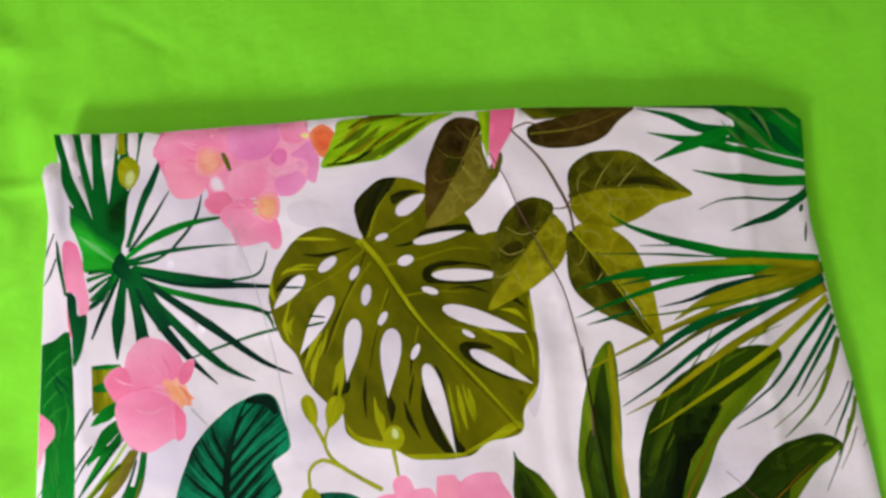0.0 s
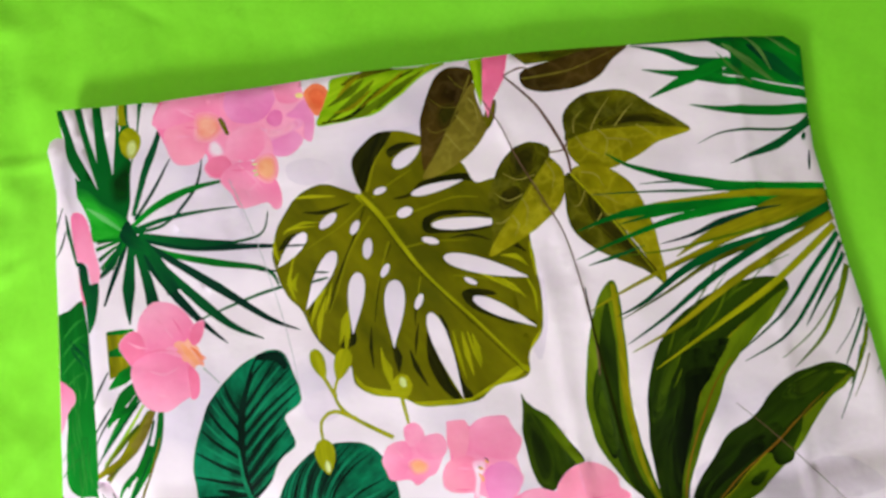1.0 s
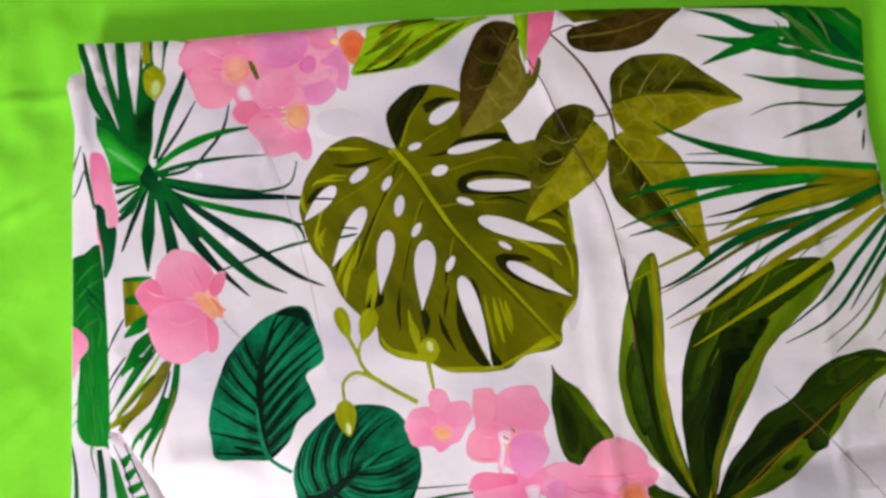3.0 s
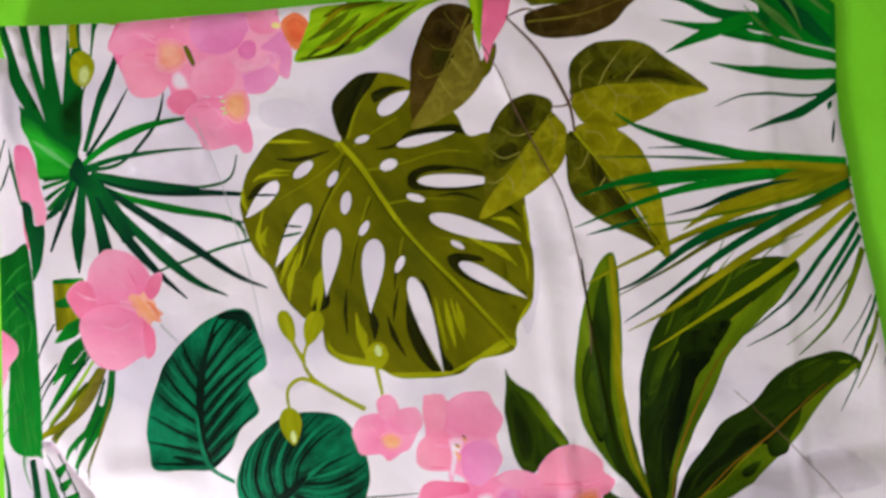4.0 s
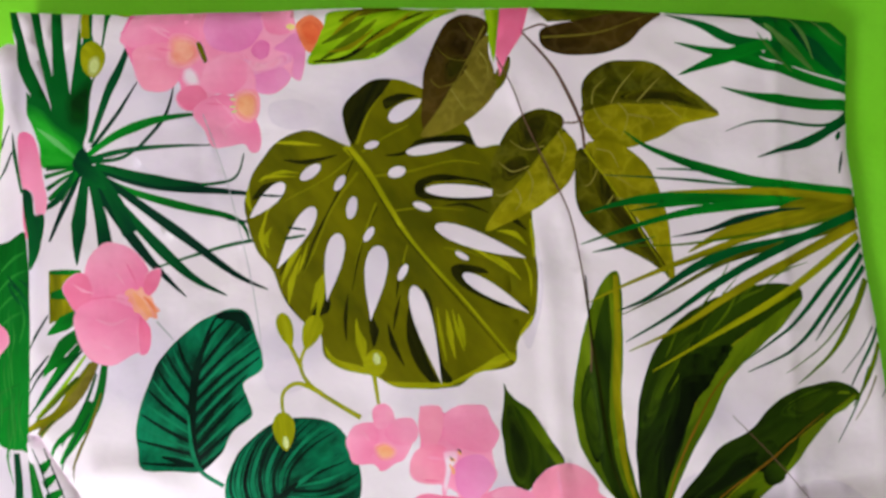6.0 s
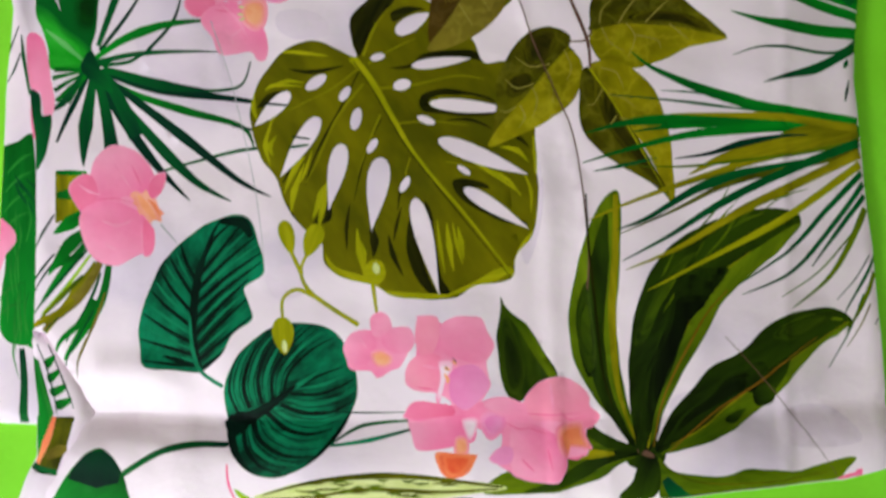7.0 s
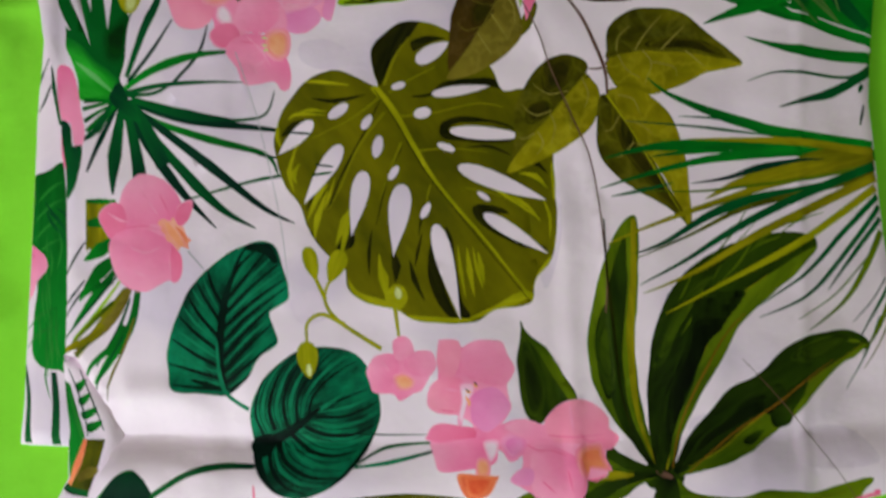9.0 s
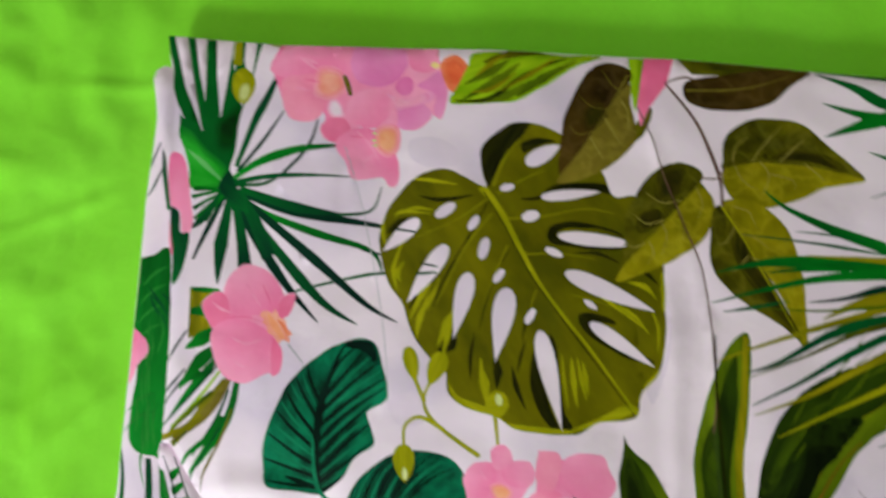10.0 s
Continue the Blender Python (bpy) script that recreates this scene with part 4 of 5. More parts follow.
D("stem_brown", (341.5, -264), (350.5, -267), 3.0, 0)

# softer tones and rust-coloured ribs
soft("hosta_dark", "hosta_black", [(360, -176), (375, -173), (383, -174), (375, -183), (365, -199), (359, -218), (352, -237), (348, -256), (344, -258), (343, -234), (350, -212), (357, -191)])
soft("hosta_dark", "hosta_mid", [(339, -207), (346, -187), (358, -165), (374, -153), (367, -163), (354, -182), (346, -204)])
soft("hosta_dark", "hosta_black", [(358, -257), (366, -246), (378, -235), (389, -224), (401, -218), (404, -225), (390, -235), (373, -246), (361, -256)])
soft("hosta_dark", "hosta_mid", [(411, -202), (418, -196), (431, -191), (444, -189), (435, -196), (422, -204)])
soft("hosta_dark", "hosta_mid", [(308, -196), (312, -182), (316, -199), (319, -218), (315, -226), (310, -213)])
B("hosta_dark", [(401, -233), (406, -227), (413, -229), (412, -237), (404, -239)])
B("hosta_dark", [(387, -246), (393, -242), (398, -241), (394, -246), (389, -248)])
S("rust", [(350, -262), (355, -236), (365, -211), (375, -192), (385, -180)], 0.5, 1.1, 0.4)
S("rust", [(358, -264), (384, -241), (403, -227), (417, -215), (434, -202)], 0.5, 1.1, 0.4)

# palm fan that enters at the middle of the right edge
def frond(name, pts, w):
    """A narrow leaflet that widens towards the hub of its fan."""
    top.stroke(name, pts, 0.4, w * 0.8, w)


frond("palm_green", [(308, -102), (327, -96), (345, -93), (377, -91), (410, -92), (455, -91)], 8.7)
frond("palm_green", [(330, -57), (342, -65), (362, -73), (383, -79), (405, -84), (455, -87)], 6.7)
S("palm_green", [(332, -100), (354, -96), (377, -95)], 0.3, 2.7, 0.3)
frond("palm_green", [(307, -118), (326, -111), (354, -102), (378, -97), (411, -93), (437, -92), (457, -91)], 6.4)
frond("mustard", [(363, -121), (381, -111), (407, -103), (426, -96), (455, -93)], 11.6)
frond("mustard", [(353, -89), (383, -88), (412, -88), (455, -90)], 4.6)
frond("mustard", [(311, -148), (329, -139), (352, -129), (380, -118), (395, -112), (425, -103), (456, -94)], 4.9)
frond("moss", [(328, -154), (356, -140), (383, -125), (416, -114), (443, -106), (456, -101)], 4.6)
S("palm_dark", [(347, -77), (363, -77), (383, -79)], 0.3, 1.2, 0.3)
S("palm_dark", [(320, -81), (356, -82), (383, -84), (405, -86)], 0.3, 1.8, 0.3)
S("palm_black", [(355, -113), (374, -109), (390, -103), (410, -98), (426, -96)], 0.3, 3.9, 0.3)
S("palm_dark", [(313, -122), (329, -118), (346, -113)], 0.3, 2.4, 0.3)
frond("hosta_green", [(331, -118), (358, -117), (384, -113), (417, -107), (452, -98)], 2.3)
S("palm_dark", [(326, -152), (342, -145), (366, -129), (389, -119), (412, -113), (432, -107)], 0.3, 5.4, 0.3)
frond("palm_dark", [(330, -168), (354, -153.5), (379, -136), (410.5, -118), (456, -97)], 5.0)
frond("mustard", [(332, -172.5), (360, -159), (390.5, -138.5), (423.5, -120.5), (456.5, -103)], 5.5)
frond("yellow_olive", [(344, -182.5), (383, -159.5), (417.5, -138.5), (456.5, -109)], 4.5)
frond("palm_dark", [(390.5, -177), (418.5, -156), (437, -135.5), (457.5, -113.5)], 3.5)
frond("palm_dark", [(392.5, -182), (418.5, -168.5), (440.5, -144), (458.5, -119)], 3.2)
frond("palm_dark", [(429.5, -165.5), (444, -146), (459, -125.5)], 3.2)
frond("hosta_green", [(413, -182), (433.5, -168), (453, -146)], 1.2)
frond("hosta_green", [(419.5, -187.5), (438.5, -172), (450.5, -153.5), (459.5, -132.5)], 4.0)
frond("palm_dark", [(442.5, -217.5), (452, -199), (460, -178)], 1.2)
frond("hosta_green", [(450.5, -199), (459, -184), (466, -166)], 3.0)
frond("palm_black", [(445, -182), (455.5, -169.5), (462, -157.5)], 0.9)
frond("palm_dark", [(448.5, -190.5), (458.5, -172.5), (466, -157)], 2.2)
frond("palm_black", [(466, -194), (472, -185), (472.5, -172.5)], 0.9)
frond("khaki", [(452, -206), (459, -193.5), (463.5, -183)], 1.0)

# two round teal leaves
B("teal_leaf", [(114, -237.5), (99, -237), (86.5, -235.5), (83.5, -226.5), (82, -216.5), (84, -202), (90.5, -184.5), (99, -172.5), (109.5, -163), (123.5, -155.5), (134.5, -156.5), (141.5, -170.5), (145, -181.5), (143, -187), (135, -192.5), (138, -200.5), (140, -208.5), (130.5, -217), (125.5, -228.5)], ((113, -236.5), (123.5, -156)))
top.within_last()
S("teal_light", [(110, -196), (103, -185), (98, -175)], 0.3, 1.7, 0.4)
S("teal_light", [(110, -204), (100, -192), (93, -182)], 0.3, 1.7, 0.4)
S("teal_light", [(111, -211), (97, -201), (89, -192)], 0.3, 1.7, 0.4)
S("teal_light", [(111, -219), (97, -211), (85, -203)], 0.3, 1.7, 0.4)
S("teal_light", [(112, -226), (99, -222), (83, -215)], 0.3, 1.7, 0.4)
S("teal_light", [(113, -232), (101, -230), (85, -227)], 0.3, 1.7, 0.4)
S("teal_dark", [(110, -191), (104, -181), (100, -171)], 2.2, 1.9, 0.7)
S("teal_dark", [(110, -200), (101, -188), (95, -178)], 2.2, 1.9, 0.7)
S("teal_dark", [(110, -208), (98, -196), (91, -186)], 2.2, 1.9, 0.7)
S("teal_dark", [(111, -215), (96, -205), (87, -197)], 2.2, 1.9, 0.7)
S("teal_dark", [(112, -223), (98, -217), (84, -209)], 2.2, 1.9, 0.7)
S("teal_dark", [(113, -229), (100, -226), (83, -222)], 2.2, 1.9, 0.7)
S("teal_dark", [(114, -234), (102, -234), (86, -233)], 2.2, 1.9, 0.7)
S("teal_light", [(111, -185), (119, -170), (126, -157)], 0.3, 1.7, 0.4)
S("teal_light", [(111, -192), (123, -176), (136, -161)], 0.3, 1.7, 0.4)
S("teal_light", [(110, -199), (125, -183), (142, -169)], 0.3, 1.7, 0.4)
S("teal_light", [(111, -206), (125, -191), (143, -176)], 0.3, 1.7, 0.4)
S("teal_light", [(111, -214), (124, -199), (140, -184)], 0.3, 1.7, 0.4)
S("teal_light", [(112, -222), (124, -207), (138, -193)], 0.3, 1.7, 0.4)
S("teal_light", [(113, -228), (124, -217), (139, -202)], 0.3, 1.7, 0.4)
S("teal_light", [(115, -234), (124, -226), (135, -214)], 0.3, 1.7, 0.4)
S("teal_dark", [(112, -181), (116, -167), (121, -156)], 2.2, 1.9, 0.7)
S("teal_dark", [(111, -188), (122, -173), (132, -158)], 2.2, 1.9, 0.7)
S("teal_dark", [(110, -196), (124, -180), (140, -165)], 2.2, 1.9, 0.7)
S("teal_dark", [(111, -202), (126, -187), (144, -173)], 2.2, 1.9, 0.7)
S("teal_dark", [(111, -210), (124, -195), (143, -179)], 2.2, 1.9, 0.7)
S("teal_dark", [(112, -218), (124, -202), (137, -188)], 2.2, 1.9, 0.7)
S("teal_dark", [(113, -225), (124, -212), (138, -197)], 2.2, 1.9, 0.7)
S("teal_dark", [(114, -231), (124, -222), (140, -207)], 2.2, 1.9, 0.7)
S("teal_dark", [(115, -236), (124, -229), (131, -221)], 2.2, 1.9, 0.7)
S("teal_dark", [(115, -238), (112, -225), (110, -210), (110, -194), (112, -181), (117, -169), (127, -158)], 2.4, 4.6, 0.6)
S("teal_dark", [(119.5, -158.5), (131, -159), (137, -166)], 3, 6, 3)
S("teal_dark", [(96, -230), (110.5, -233.5)], 1, 3, 1)
top.mask = None
S("teal_light", [(108, -209), (110.5, -225), (114.5, -236.5), (126.5, -244.5)], 1.0, 2.4, 2.2)
B("teal_leaf", [(130, -265), (127.5, -247.5), (131, -232.5), (141.5, -218.5), (155.5, -210), (172.5, -209), (185, -214.5), (193.5, -228), (197, -242), (193.5, -256), (184.5, -271), (172.5, -282), (160, -288), (146, -287.5), (136, -279.5), (131, -270.5)], ((130, -263.5), (190.5, -218)))
top.within_last()
SIDE = (([(134.5, -257.5), (130, -246), (132.5, -232), (138, -222)], 1.6),
               ([(141, -255), (137.5, -243), (141.5, -226.5), (150, -214)], 2.6),
               ([(147.5, -252.5), (145, -239), (150, -223), (160, -211)], 2.4),
               ([(153, -250), (152.5, -237), (160, -222.5), (171.5, -209.5)], 2.2),
               ([(158.5, -246.5), (161, -235), (171, -223.5), (183, -215.5)], 1.8),
               ([(138, -261), (141, -273.5), (149.5, -283), (160.5, -286)], 2.6),
               ([(142.5, -260), (148, -270.5), (161.5, -277), (177, -276.5)], 3.0),
               ([(150, -257), (160, -264), (173, -266), (185.5, -262.5)], 2.8),
               ([(157, -252), (169, -255.5), (183, -254.5), (195.5, -247.5)], 2.8),
               ([(162, -246), (176.5, -245.5), (189, -240), (195.5, -235.5)], 2.0),
               ([(165, -242), (176, -236), (188.5, -230.5)], 1.8))
for (pts, w), (nxt, _) in zip(SIDE, SIDE[1:]):
    if len(pts) == len(nxt):
        S("teal_light", [((p[0] + q[0]) / 2, (p[1] + q[1]) / 2) for p, q in zip(pts, nxt)], 0.3, 1.7, 0.4)
        for f in (0.3, 0.7):
            S("teal_dark", [(p[0] * (1 - f) + q[0] * f, p[1] * (1 - f) + q[1] * f) for p, q in zip(pts, nxt)], 0.3, 0.7, 0.2)
for pts, w in SIDE:
    S("teal_dark", pts, w, w * 0.8, 0.4)
for pts, w in (([(138, -254.5), (134, -243), (137.5, -227)], 1.4), ([(144, -252.5), (141.5, -241), (146, -225)], 1.6), ([(150.5, -249), (149.5, -237), (155.5, -222.5)], 1.6), ([(155, -248), (157, -235.5), (166, -222)], 1.4), ([(146.5, -259.5), (157.5, -269), (172, -271.5)], 1.4), ([(154.5, -256), (165.5, -260), (180, -259.5)], 1.4), ([(161, -248.5), (173.5, -250), (186, -247)], 1.6), ([(164.5, -243.5), (178, -240.5), (190, -235)], 1.6), ([(141, -261.5), (145.5, -274.5), (155.5, -280.5)], 1.4), ([(157.5, -248), (167, -240.5), (185, -227.5)], 2.4)):
    S("teal_light", pts, 0.3, w, 0.3)
S("teal_dark", [(130.5, -263), (143.5, -258.5), (157.5, -248), (165, -241.5)], 8, 5, 0.6)
S("teal_dark", [(131.5, -263.5), (134.5, -276.5), (145, -287.5)], 5, 7, 2)
S("teal_dark", [(173, -282), (186, -268), (195.5, -252)], 1, 3, 2)
top.mask = None
B("teal_dark", [(128.5, -262.5), (135, -257.5), (142.5, -258), (140.5, -265.5), (134, -270), (130.5, -267.5)])
S("palm_dark", [(132, -273.5), (113, -274.5), (96.5, -279.5), (79, -291.5)], 2.6, 3.4, 3.0)
S("palm_dark", [(185, -270), (201, -260), (225.5, -256)], 1.0, 2.0, 1.2)
S("teal_leaf", [(184.5, -271), (204.5, -267), (225.5, -260.5)], 1.2, 2.4, 1.4)

# bud stems and buds
for pts in ([(195.5, -208.5), (172, -195), (164, -183.5), (167.5, -170.5)], [(164.5, -184), (157.5, -171.5), (154.5, -166.5)], [(175.5, -197), (163, -192), (155.5, -197.5), (156.5, -209)], [(201.5, -186.5), (204.5, -202)]):
    S("yellow_olive", pts, 2.4, 2.0, 1.4)
D("yellow_olive", (152.5, -156.5), (159, -174.5), 8, 0.5)
D("yellow_olive", (171.5, -157.5), (166, -175.5), 10, 0.5)
D("yellow_olive", (155.5, -206.5), (158.5, -226), 11, 0.4)
S("cream", [(157.5, -218.5), (158.5, -224.5)], 1, 3, 1.5)
B("yellow_olive", [(195.5, -180.5), (199.5, -174.5), (205, -175), (208, -181.5), (204.5, -187), (198.5, -186.5)])
S("cream", [(202, -176), (203.5, -181.5)], 1, 4, 2)

# orchids across the lower crease
B("pink", [(188, -220), (193, -212), (202, -211), (201, -205), (206, -201), (211, -204), (213, -209), (221, -208), (225, -215), (222, -221), (218, -229), (213, -231), (207, -235), (203, -232), (193, -232), (190, -227)])
top.flower((207, -225), [("pink", [(188, -220), (193, -212), (202, -211), (205, -219), (201, -229), (193, -232), (190, -227)]), ("pink_pale", [(201, -205), (206, -201), (211, -204), (213, -212), (204, -214)]), ("pink", [(211, -210), (221, -208), (225, -215), (222, -221), (214, -222), (208, -217)])])
soft("pink", "apricot", [(203, -223), (208, -221), (213, -224), (212, -228), (206, -229)])
B("pink", [(225, -205), (227, -202), (235, -202), (238, -206), (244, -202), (252, -201), (259, -202), (262, -208), (266, -215), (262, -223), (264, -232), (264, -238), (260, -245), (248, -251), (245, -245), (238, -241), (228, -241), (222, -238), (221, -232), (223, -226), (226, -222)])
top.flower((243, -229), [("pink_warm", [(225, -205), (227, -202), (235, -202), (237, -206), (237, -213), (234, -221), (228, -222), (225, -214)]), ("pink", [(238, -207), (244, -202), (252, -201), (259, -202), (261, -208), (262, -213), (266, -215), (262, -223), (256, -225), (248, -223), (242, -221), (238, -215)]), ("pink_warm", [(221, -233), (223, -226), (228, -222), (237, -221), (243, -228), (243, -233), (238, -240), (228, -241), (222, -238)])])
soft("pink", "lilac_white", [(238, -225), (244, -224), (245, -229), (242, -234), (240, -245), (238, -242), (239, -233)])
B("pink", [(222, -252), (225, -247), (233, -246), (246, -247), (259, -245), (269, -241), (279, -243), (283, -243), (287, -236), (293, -231), (301, -229), (310, -232), (316, -238), (317, -243), (322, -248), (316, -254), (316, -261), (317, -264), (315, -269), (306, -271), (305, -277), (302, -283), (287, -283), (278, -279), (270, -275), (266, -272), (272, -266), (272, -259), (268, -262), (259, -257), (258, -264), (249, -267), (238, -270), (229, -270), (226, -264), (224, -256)])
# the upper deep pink band is the crease's shade put into the print
top.flower((250, -264), [("pink_deep", [(222, -252), (225, -247), (233, -246), (245, -247), (247, -252), (231, -255), (222, -255)]), ("pink", [(224, -256), (231, -256), (247, -252), (257, -252), (259, -257), (258, -264), (249, -267), (238, -270), (229, -270), (226, -264)])])
soft("pink", "lilac_white", [(252, -254), (259, -253), (259, -258), (256, -263), (254, -261)])
soft("pink", "mauve", [(261, -253), (266, -249), (273, -251), (274, -256), (268, -262), (264, -260)])
top.flower((243, -229), [("mauve", [(245, -230), (251, -226), (258, -226), (264, -232), (265, -237), (260, -244), (253, -249), (246, -245), (244, -238)])])
soft("pink", "apricot", [(249, -263), (254, -263), (255, -270), (249, -271)])
soft("coral", "coral_deep", [(240, -272), (248, -271), (258, -271), (259, -272), (255, -280), (248, -283), (243, -280)])
top.flower((304, -260), [("pink_warm", [(283, -243), (287, -236), (293, -231), (301, -229), (310, -232), (316, -238), (317, -243), (322, -248), (318, -254), (311, -254), (298, -252), (288, -252)]), ("pink", [(262, -246), (270, -241), (279, -243), (284, -245), (283, -252), (272, -251)]), ("pink", [(276, -262), (280, -255), (290, -255), (301, -260), (305, -267), (306, -276), (302, -282), (294, -282), (287, -282), (278, -279)]), ("mauve", [(266, -272), (272, -266), (278, -267), (277, -274), (270, -275)])])
soft("pink", "coral", [(300, -257), (305, -253), (312, -252), (314, -257), (316, -261), (317, -265), (307, -265), (306, -270), (302, -265)])
S("pink_deep", [(306, -270), (311, -270), (316, -267)], 0.4, 1.6, 0.4)
S("apricot", [(241, -231), (243, -234), (243, -236)], 0.8, 2.0, 0.6)
S("apricot", [(241, -228), (244, -229)], 0.8, 2.0, 0.6)
S("apricot", [(245, -224), (247, -226)], 0.8, 2.0, 0.6)
S("vine_brown", [(245, -223), (247, -225)], 0.3, 0.7, 0.3)
S("vine_brown", [(241, -227), (243, -229)], 0.3, 0.7, 0.3)
S("pink_deep", [(285, -249), (298, -249), (314, -247)], 0.3, 1.0, 0.3)
S("pink_deep", [(285, -256), (293, -258), (300, -259)], 0.3, 1.0, 0.3)
S("pink_deep", [(283, -272), (290, -278)], 0.3, 1.0, 0.3)
S("pink_deep", [(296, -266), (299, -277)], 0.3, 1.0, 0.3)

# folds and light on the petals
for pts in ([(196, -215), (200.5, -220.5)], [(229.5, -227.5), (238, -228.5)], [(295.5, -232.5), (298, -247)], [(75.5, -4.5), (88, -12)], [(116.5, -61.5), (125.5, -54)]):
    S("pink_pale", pts, 0.3, 1.6, 0.3)
for pts in ([(301, -247), (307, -251), (315, -248.5)], [(274, -254), (281, -257), (289.5, -255.5)], [(227.5, -239), (237.5, -239.5)], [(80.5, -17), (89.5, -18)], [(108.5, -46.5), (119.5, -47)]):
    S("pink_deep", pts, 0.2, 0.9, 0.2)

# single orchid by the left hem, over a patch of palm print
P("mustard", [(32, -137.5), (48.5, -137), (51.5, -157.5), (34, -164.5)], ((32, -137.5), (34, -164.5)))
S("palm_green", [(32.5, -138), (48.5, -137.5)], 2, 3, 2)
S("palm_green", [(33.5, -150), (48, -147.5)], 3, 6, 3)
S("palm_green", [(52.5, -172), (42, -187), (30.5, -205)], 2.7, 4.5, 0.8)
S("mustard", [(57.5, -184), (47, -201), (33.5, -222)], 3, 5, 0.8)
S("lime_leaf", [(54.5, -179), (44, -195.5), (31, -212)], 1.2, 2, 0.8)
S("palm_dark", [(60, -189), (54.5, -206.5), (44.5, -225.5)], 1.2, 2.0, 0.8)
S("palm_black", [(44, -174), (33.5, -187.5), (25.5, -200.5)], 0.84, 1.4, 0.8)
S("palm_green", [(52, -157), (41.5, -164), (33.5, -170)], 4.8, 8, 0.8)
S("palm_green", [(52.5, -167), (42.5, -175.5), (33, -191.5)], 4.8, 8, 0.8)
S("palm_green", [(50, -180.5), (40, -184), (34, -190)], 2.4, 4, 0.8)
S("palm_black", [(33, -160), (27.5, -170.5), (23.5, -178.5)], 0.9, 1.5, 0.8)
S("palm_black", [(35, -180.5), (29, -189), (24, -195.5)], 0.9, 1.5, 0.8)
S("palm_dark", [(52.5, -176.5), (39.5, -194), (26, -212)], 1.2, 2.0, 0.8)
S("khaki", [(59.5, -183), (52.5, -198), (40.5, -211.5), (30, -222)], 3.6, 6, 0.8)
S("hosta_green", [(51, -191), (40, -203), (30, -215)], 1.8, 3, 0.8)
S("palm_green", [(64, -184.5), (61, -204.5), (49.5, -225.5), (43, -235.5)], 3.3, 5.5, 0.8)
S("khaki", [(63, -199), (58.5, -216), (50, -237)], 0.9, 1.5, 0.8)
S("palm_green", [(58, -203), (53, -214), (42, -225), (36, -237)], 4.5, 3.4, 0.6)
S("palm_dark", [(58, -209), (51, -223), (44, -237), (43, -247)], 0.8, 1.3, 0.5)
S("khaki", [(55, -223), (51, -234), (50, -245)], 0.4, 0.9, 0.3)
S("mustard", [(46, -203), (40, -211), (27, -218), (24, -221)], 5, 4, 0.6)
S("palm_dark", [(40, -213), (33, -221), (25, -231)], 0.6, 0.9, 0.4)
S("khaki", [(27, -223), (34, -234), (37, -239)], 0.5, 0.9, 0.4)
B("pink", [(50.5, -143), (82.5, -141.5), (85, -149), (84, -161.5), (57.5, -161.5), (49.5, -153.5)])
top.flower((77, -151.5), [("pink", [(50.5, -143), (52.5, -130), (58.5, -123), (66.5, -122), (75.5, -126), (82, -133.5), (84, -143), (72.5, -150), (56.5, -148.5)]), ("pink_deep", [(39.5, -146.5), (46, -138.5), (52.5, -140), (55, -150), (48, -158.5)]), ("pink_deep", [(82, -138.5), (89, -134.5), (90, -139), (87.5, -146), (83, -149)]), ("pink", [(48.5, -155.5), (59.5, -151.5), (76, -155), (85.5, -166), (85.5, -177), (79, -178.5), (69, -184.5), (59, -183.5), (51, -175.5), (47, -164.5)]), ("pink_deep", [(80, -160.5), (86, -165.5), (86, -177), (81, -178.5)])])
B("peach", [(72.5, -147), (75.5, -145), (78.5, -146), (80.5, -144), (83, -148), (86, -149), (87.5, -153), (90.5, -156), (89, -157.5), (89.5, -160.5), (85.5, -160), (84, -162), (80.5, -158.5), (77.5, -157), (76, -153), (73.5, -151)])
S("apricot", [(76, -147.5), (80, -152.5), (86, -159.5)], 1, 4, 2)
S("coral", [(81.5, -149.5), (85, -152.5), (88.5, -157.5)], 0.5, 2, 1)
S("pink_pale", [(67, -150), (74, -150.5)], 1, 4, 1)
for pts in ([(59.5, -128), (66, -136.5), (71.5, -143.5)], [(57.5, -161.5), (66.5, -164), (74.5, -160.5)], [(56.5, -170.5), (64, -175.5), (71.5, -176.5)], [(44.5, -143.5), (50.5, -147), (56.5, -148.5)]):
    S("pink_pale", pts, 0.3, 1.5, 0.3)
for pts in ([(54, -151.5), (64, -150), (73.5, -151.5)], [(71.5, -132), (75.5, -139), (78.5, -144.5)], [(81, -160.5), (83, -169), (81.5, -177)]):
    S("pink_deep", pts, 0.2, 0.9, 0.2)
S("shade_grey", [(89, -162), (98.5, -171.5)], 1.2, 1.0, 0.4)

# dark leaf, variegated leaf and pink lines beside the lower edge
B("leaf_green", [(36.5, -319), (44, -304.5), (54.5, -287.5), (61, -281), (69.5, -279.5), (78.5, -289.5), (82.5, -301), (87, -316.5), (62.5, -319)], ((78.5, -286.5), (42, -315)))
P("palm_black", [(51, -295), (54.5, -288.5), (57.5, -284), (61.5, -281), (66, -280), (70, -280), (74, -283), (78.5, -289.5), (77, -296), (65.5, -299.5)])
B("cream", [(147, -301.5), (165.5, -292), (194, -285.5), (222.5, -284), (262.5, -285), (275.5, -287.5), (240, -295), (200, -299.5)], ((147, -301.5), (274, -287.5)))
S("moss", [(151.5, -298), (177, -289.5), (211, -284.5), (242.5, -284.5), (274, -287)], 0.6, 3.5, 1)
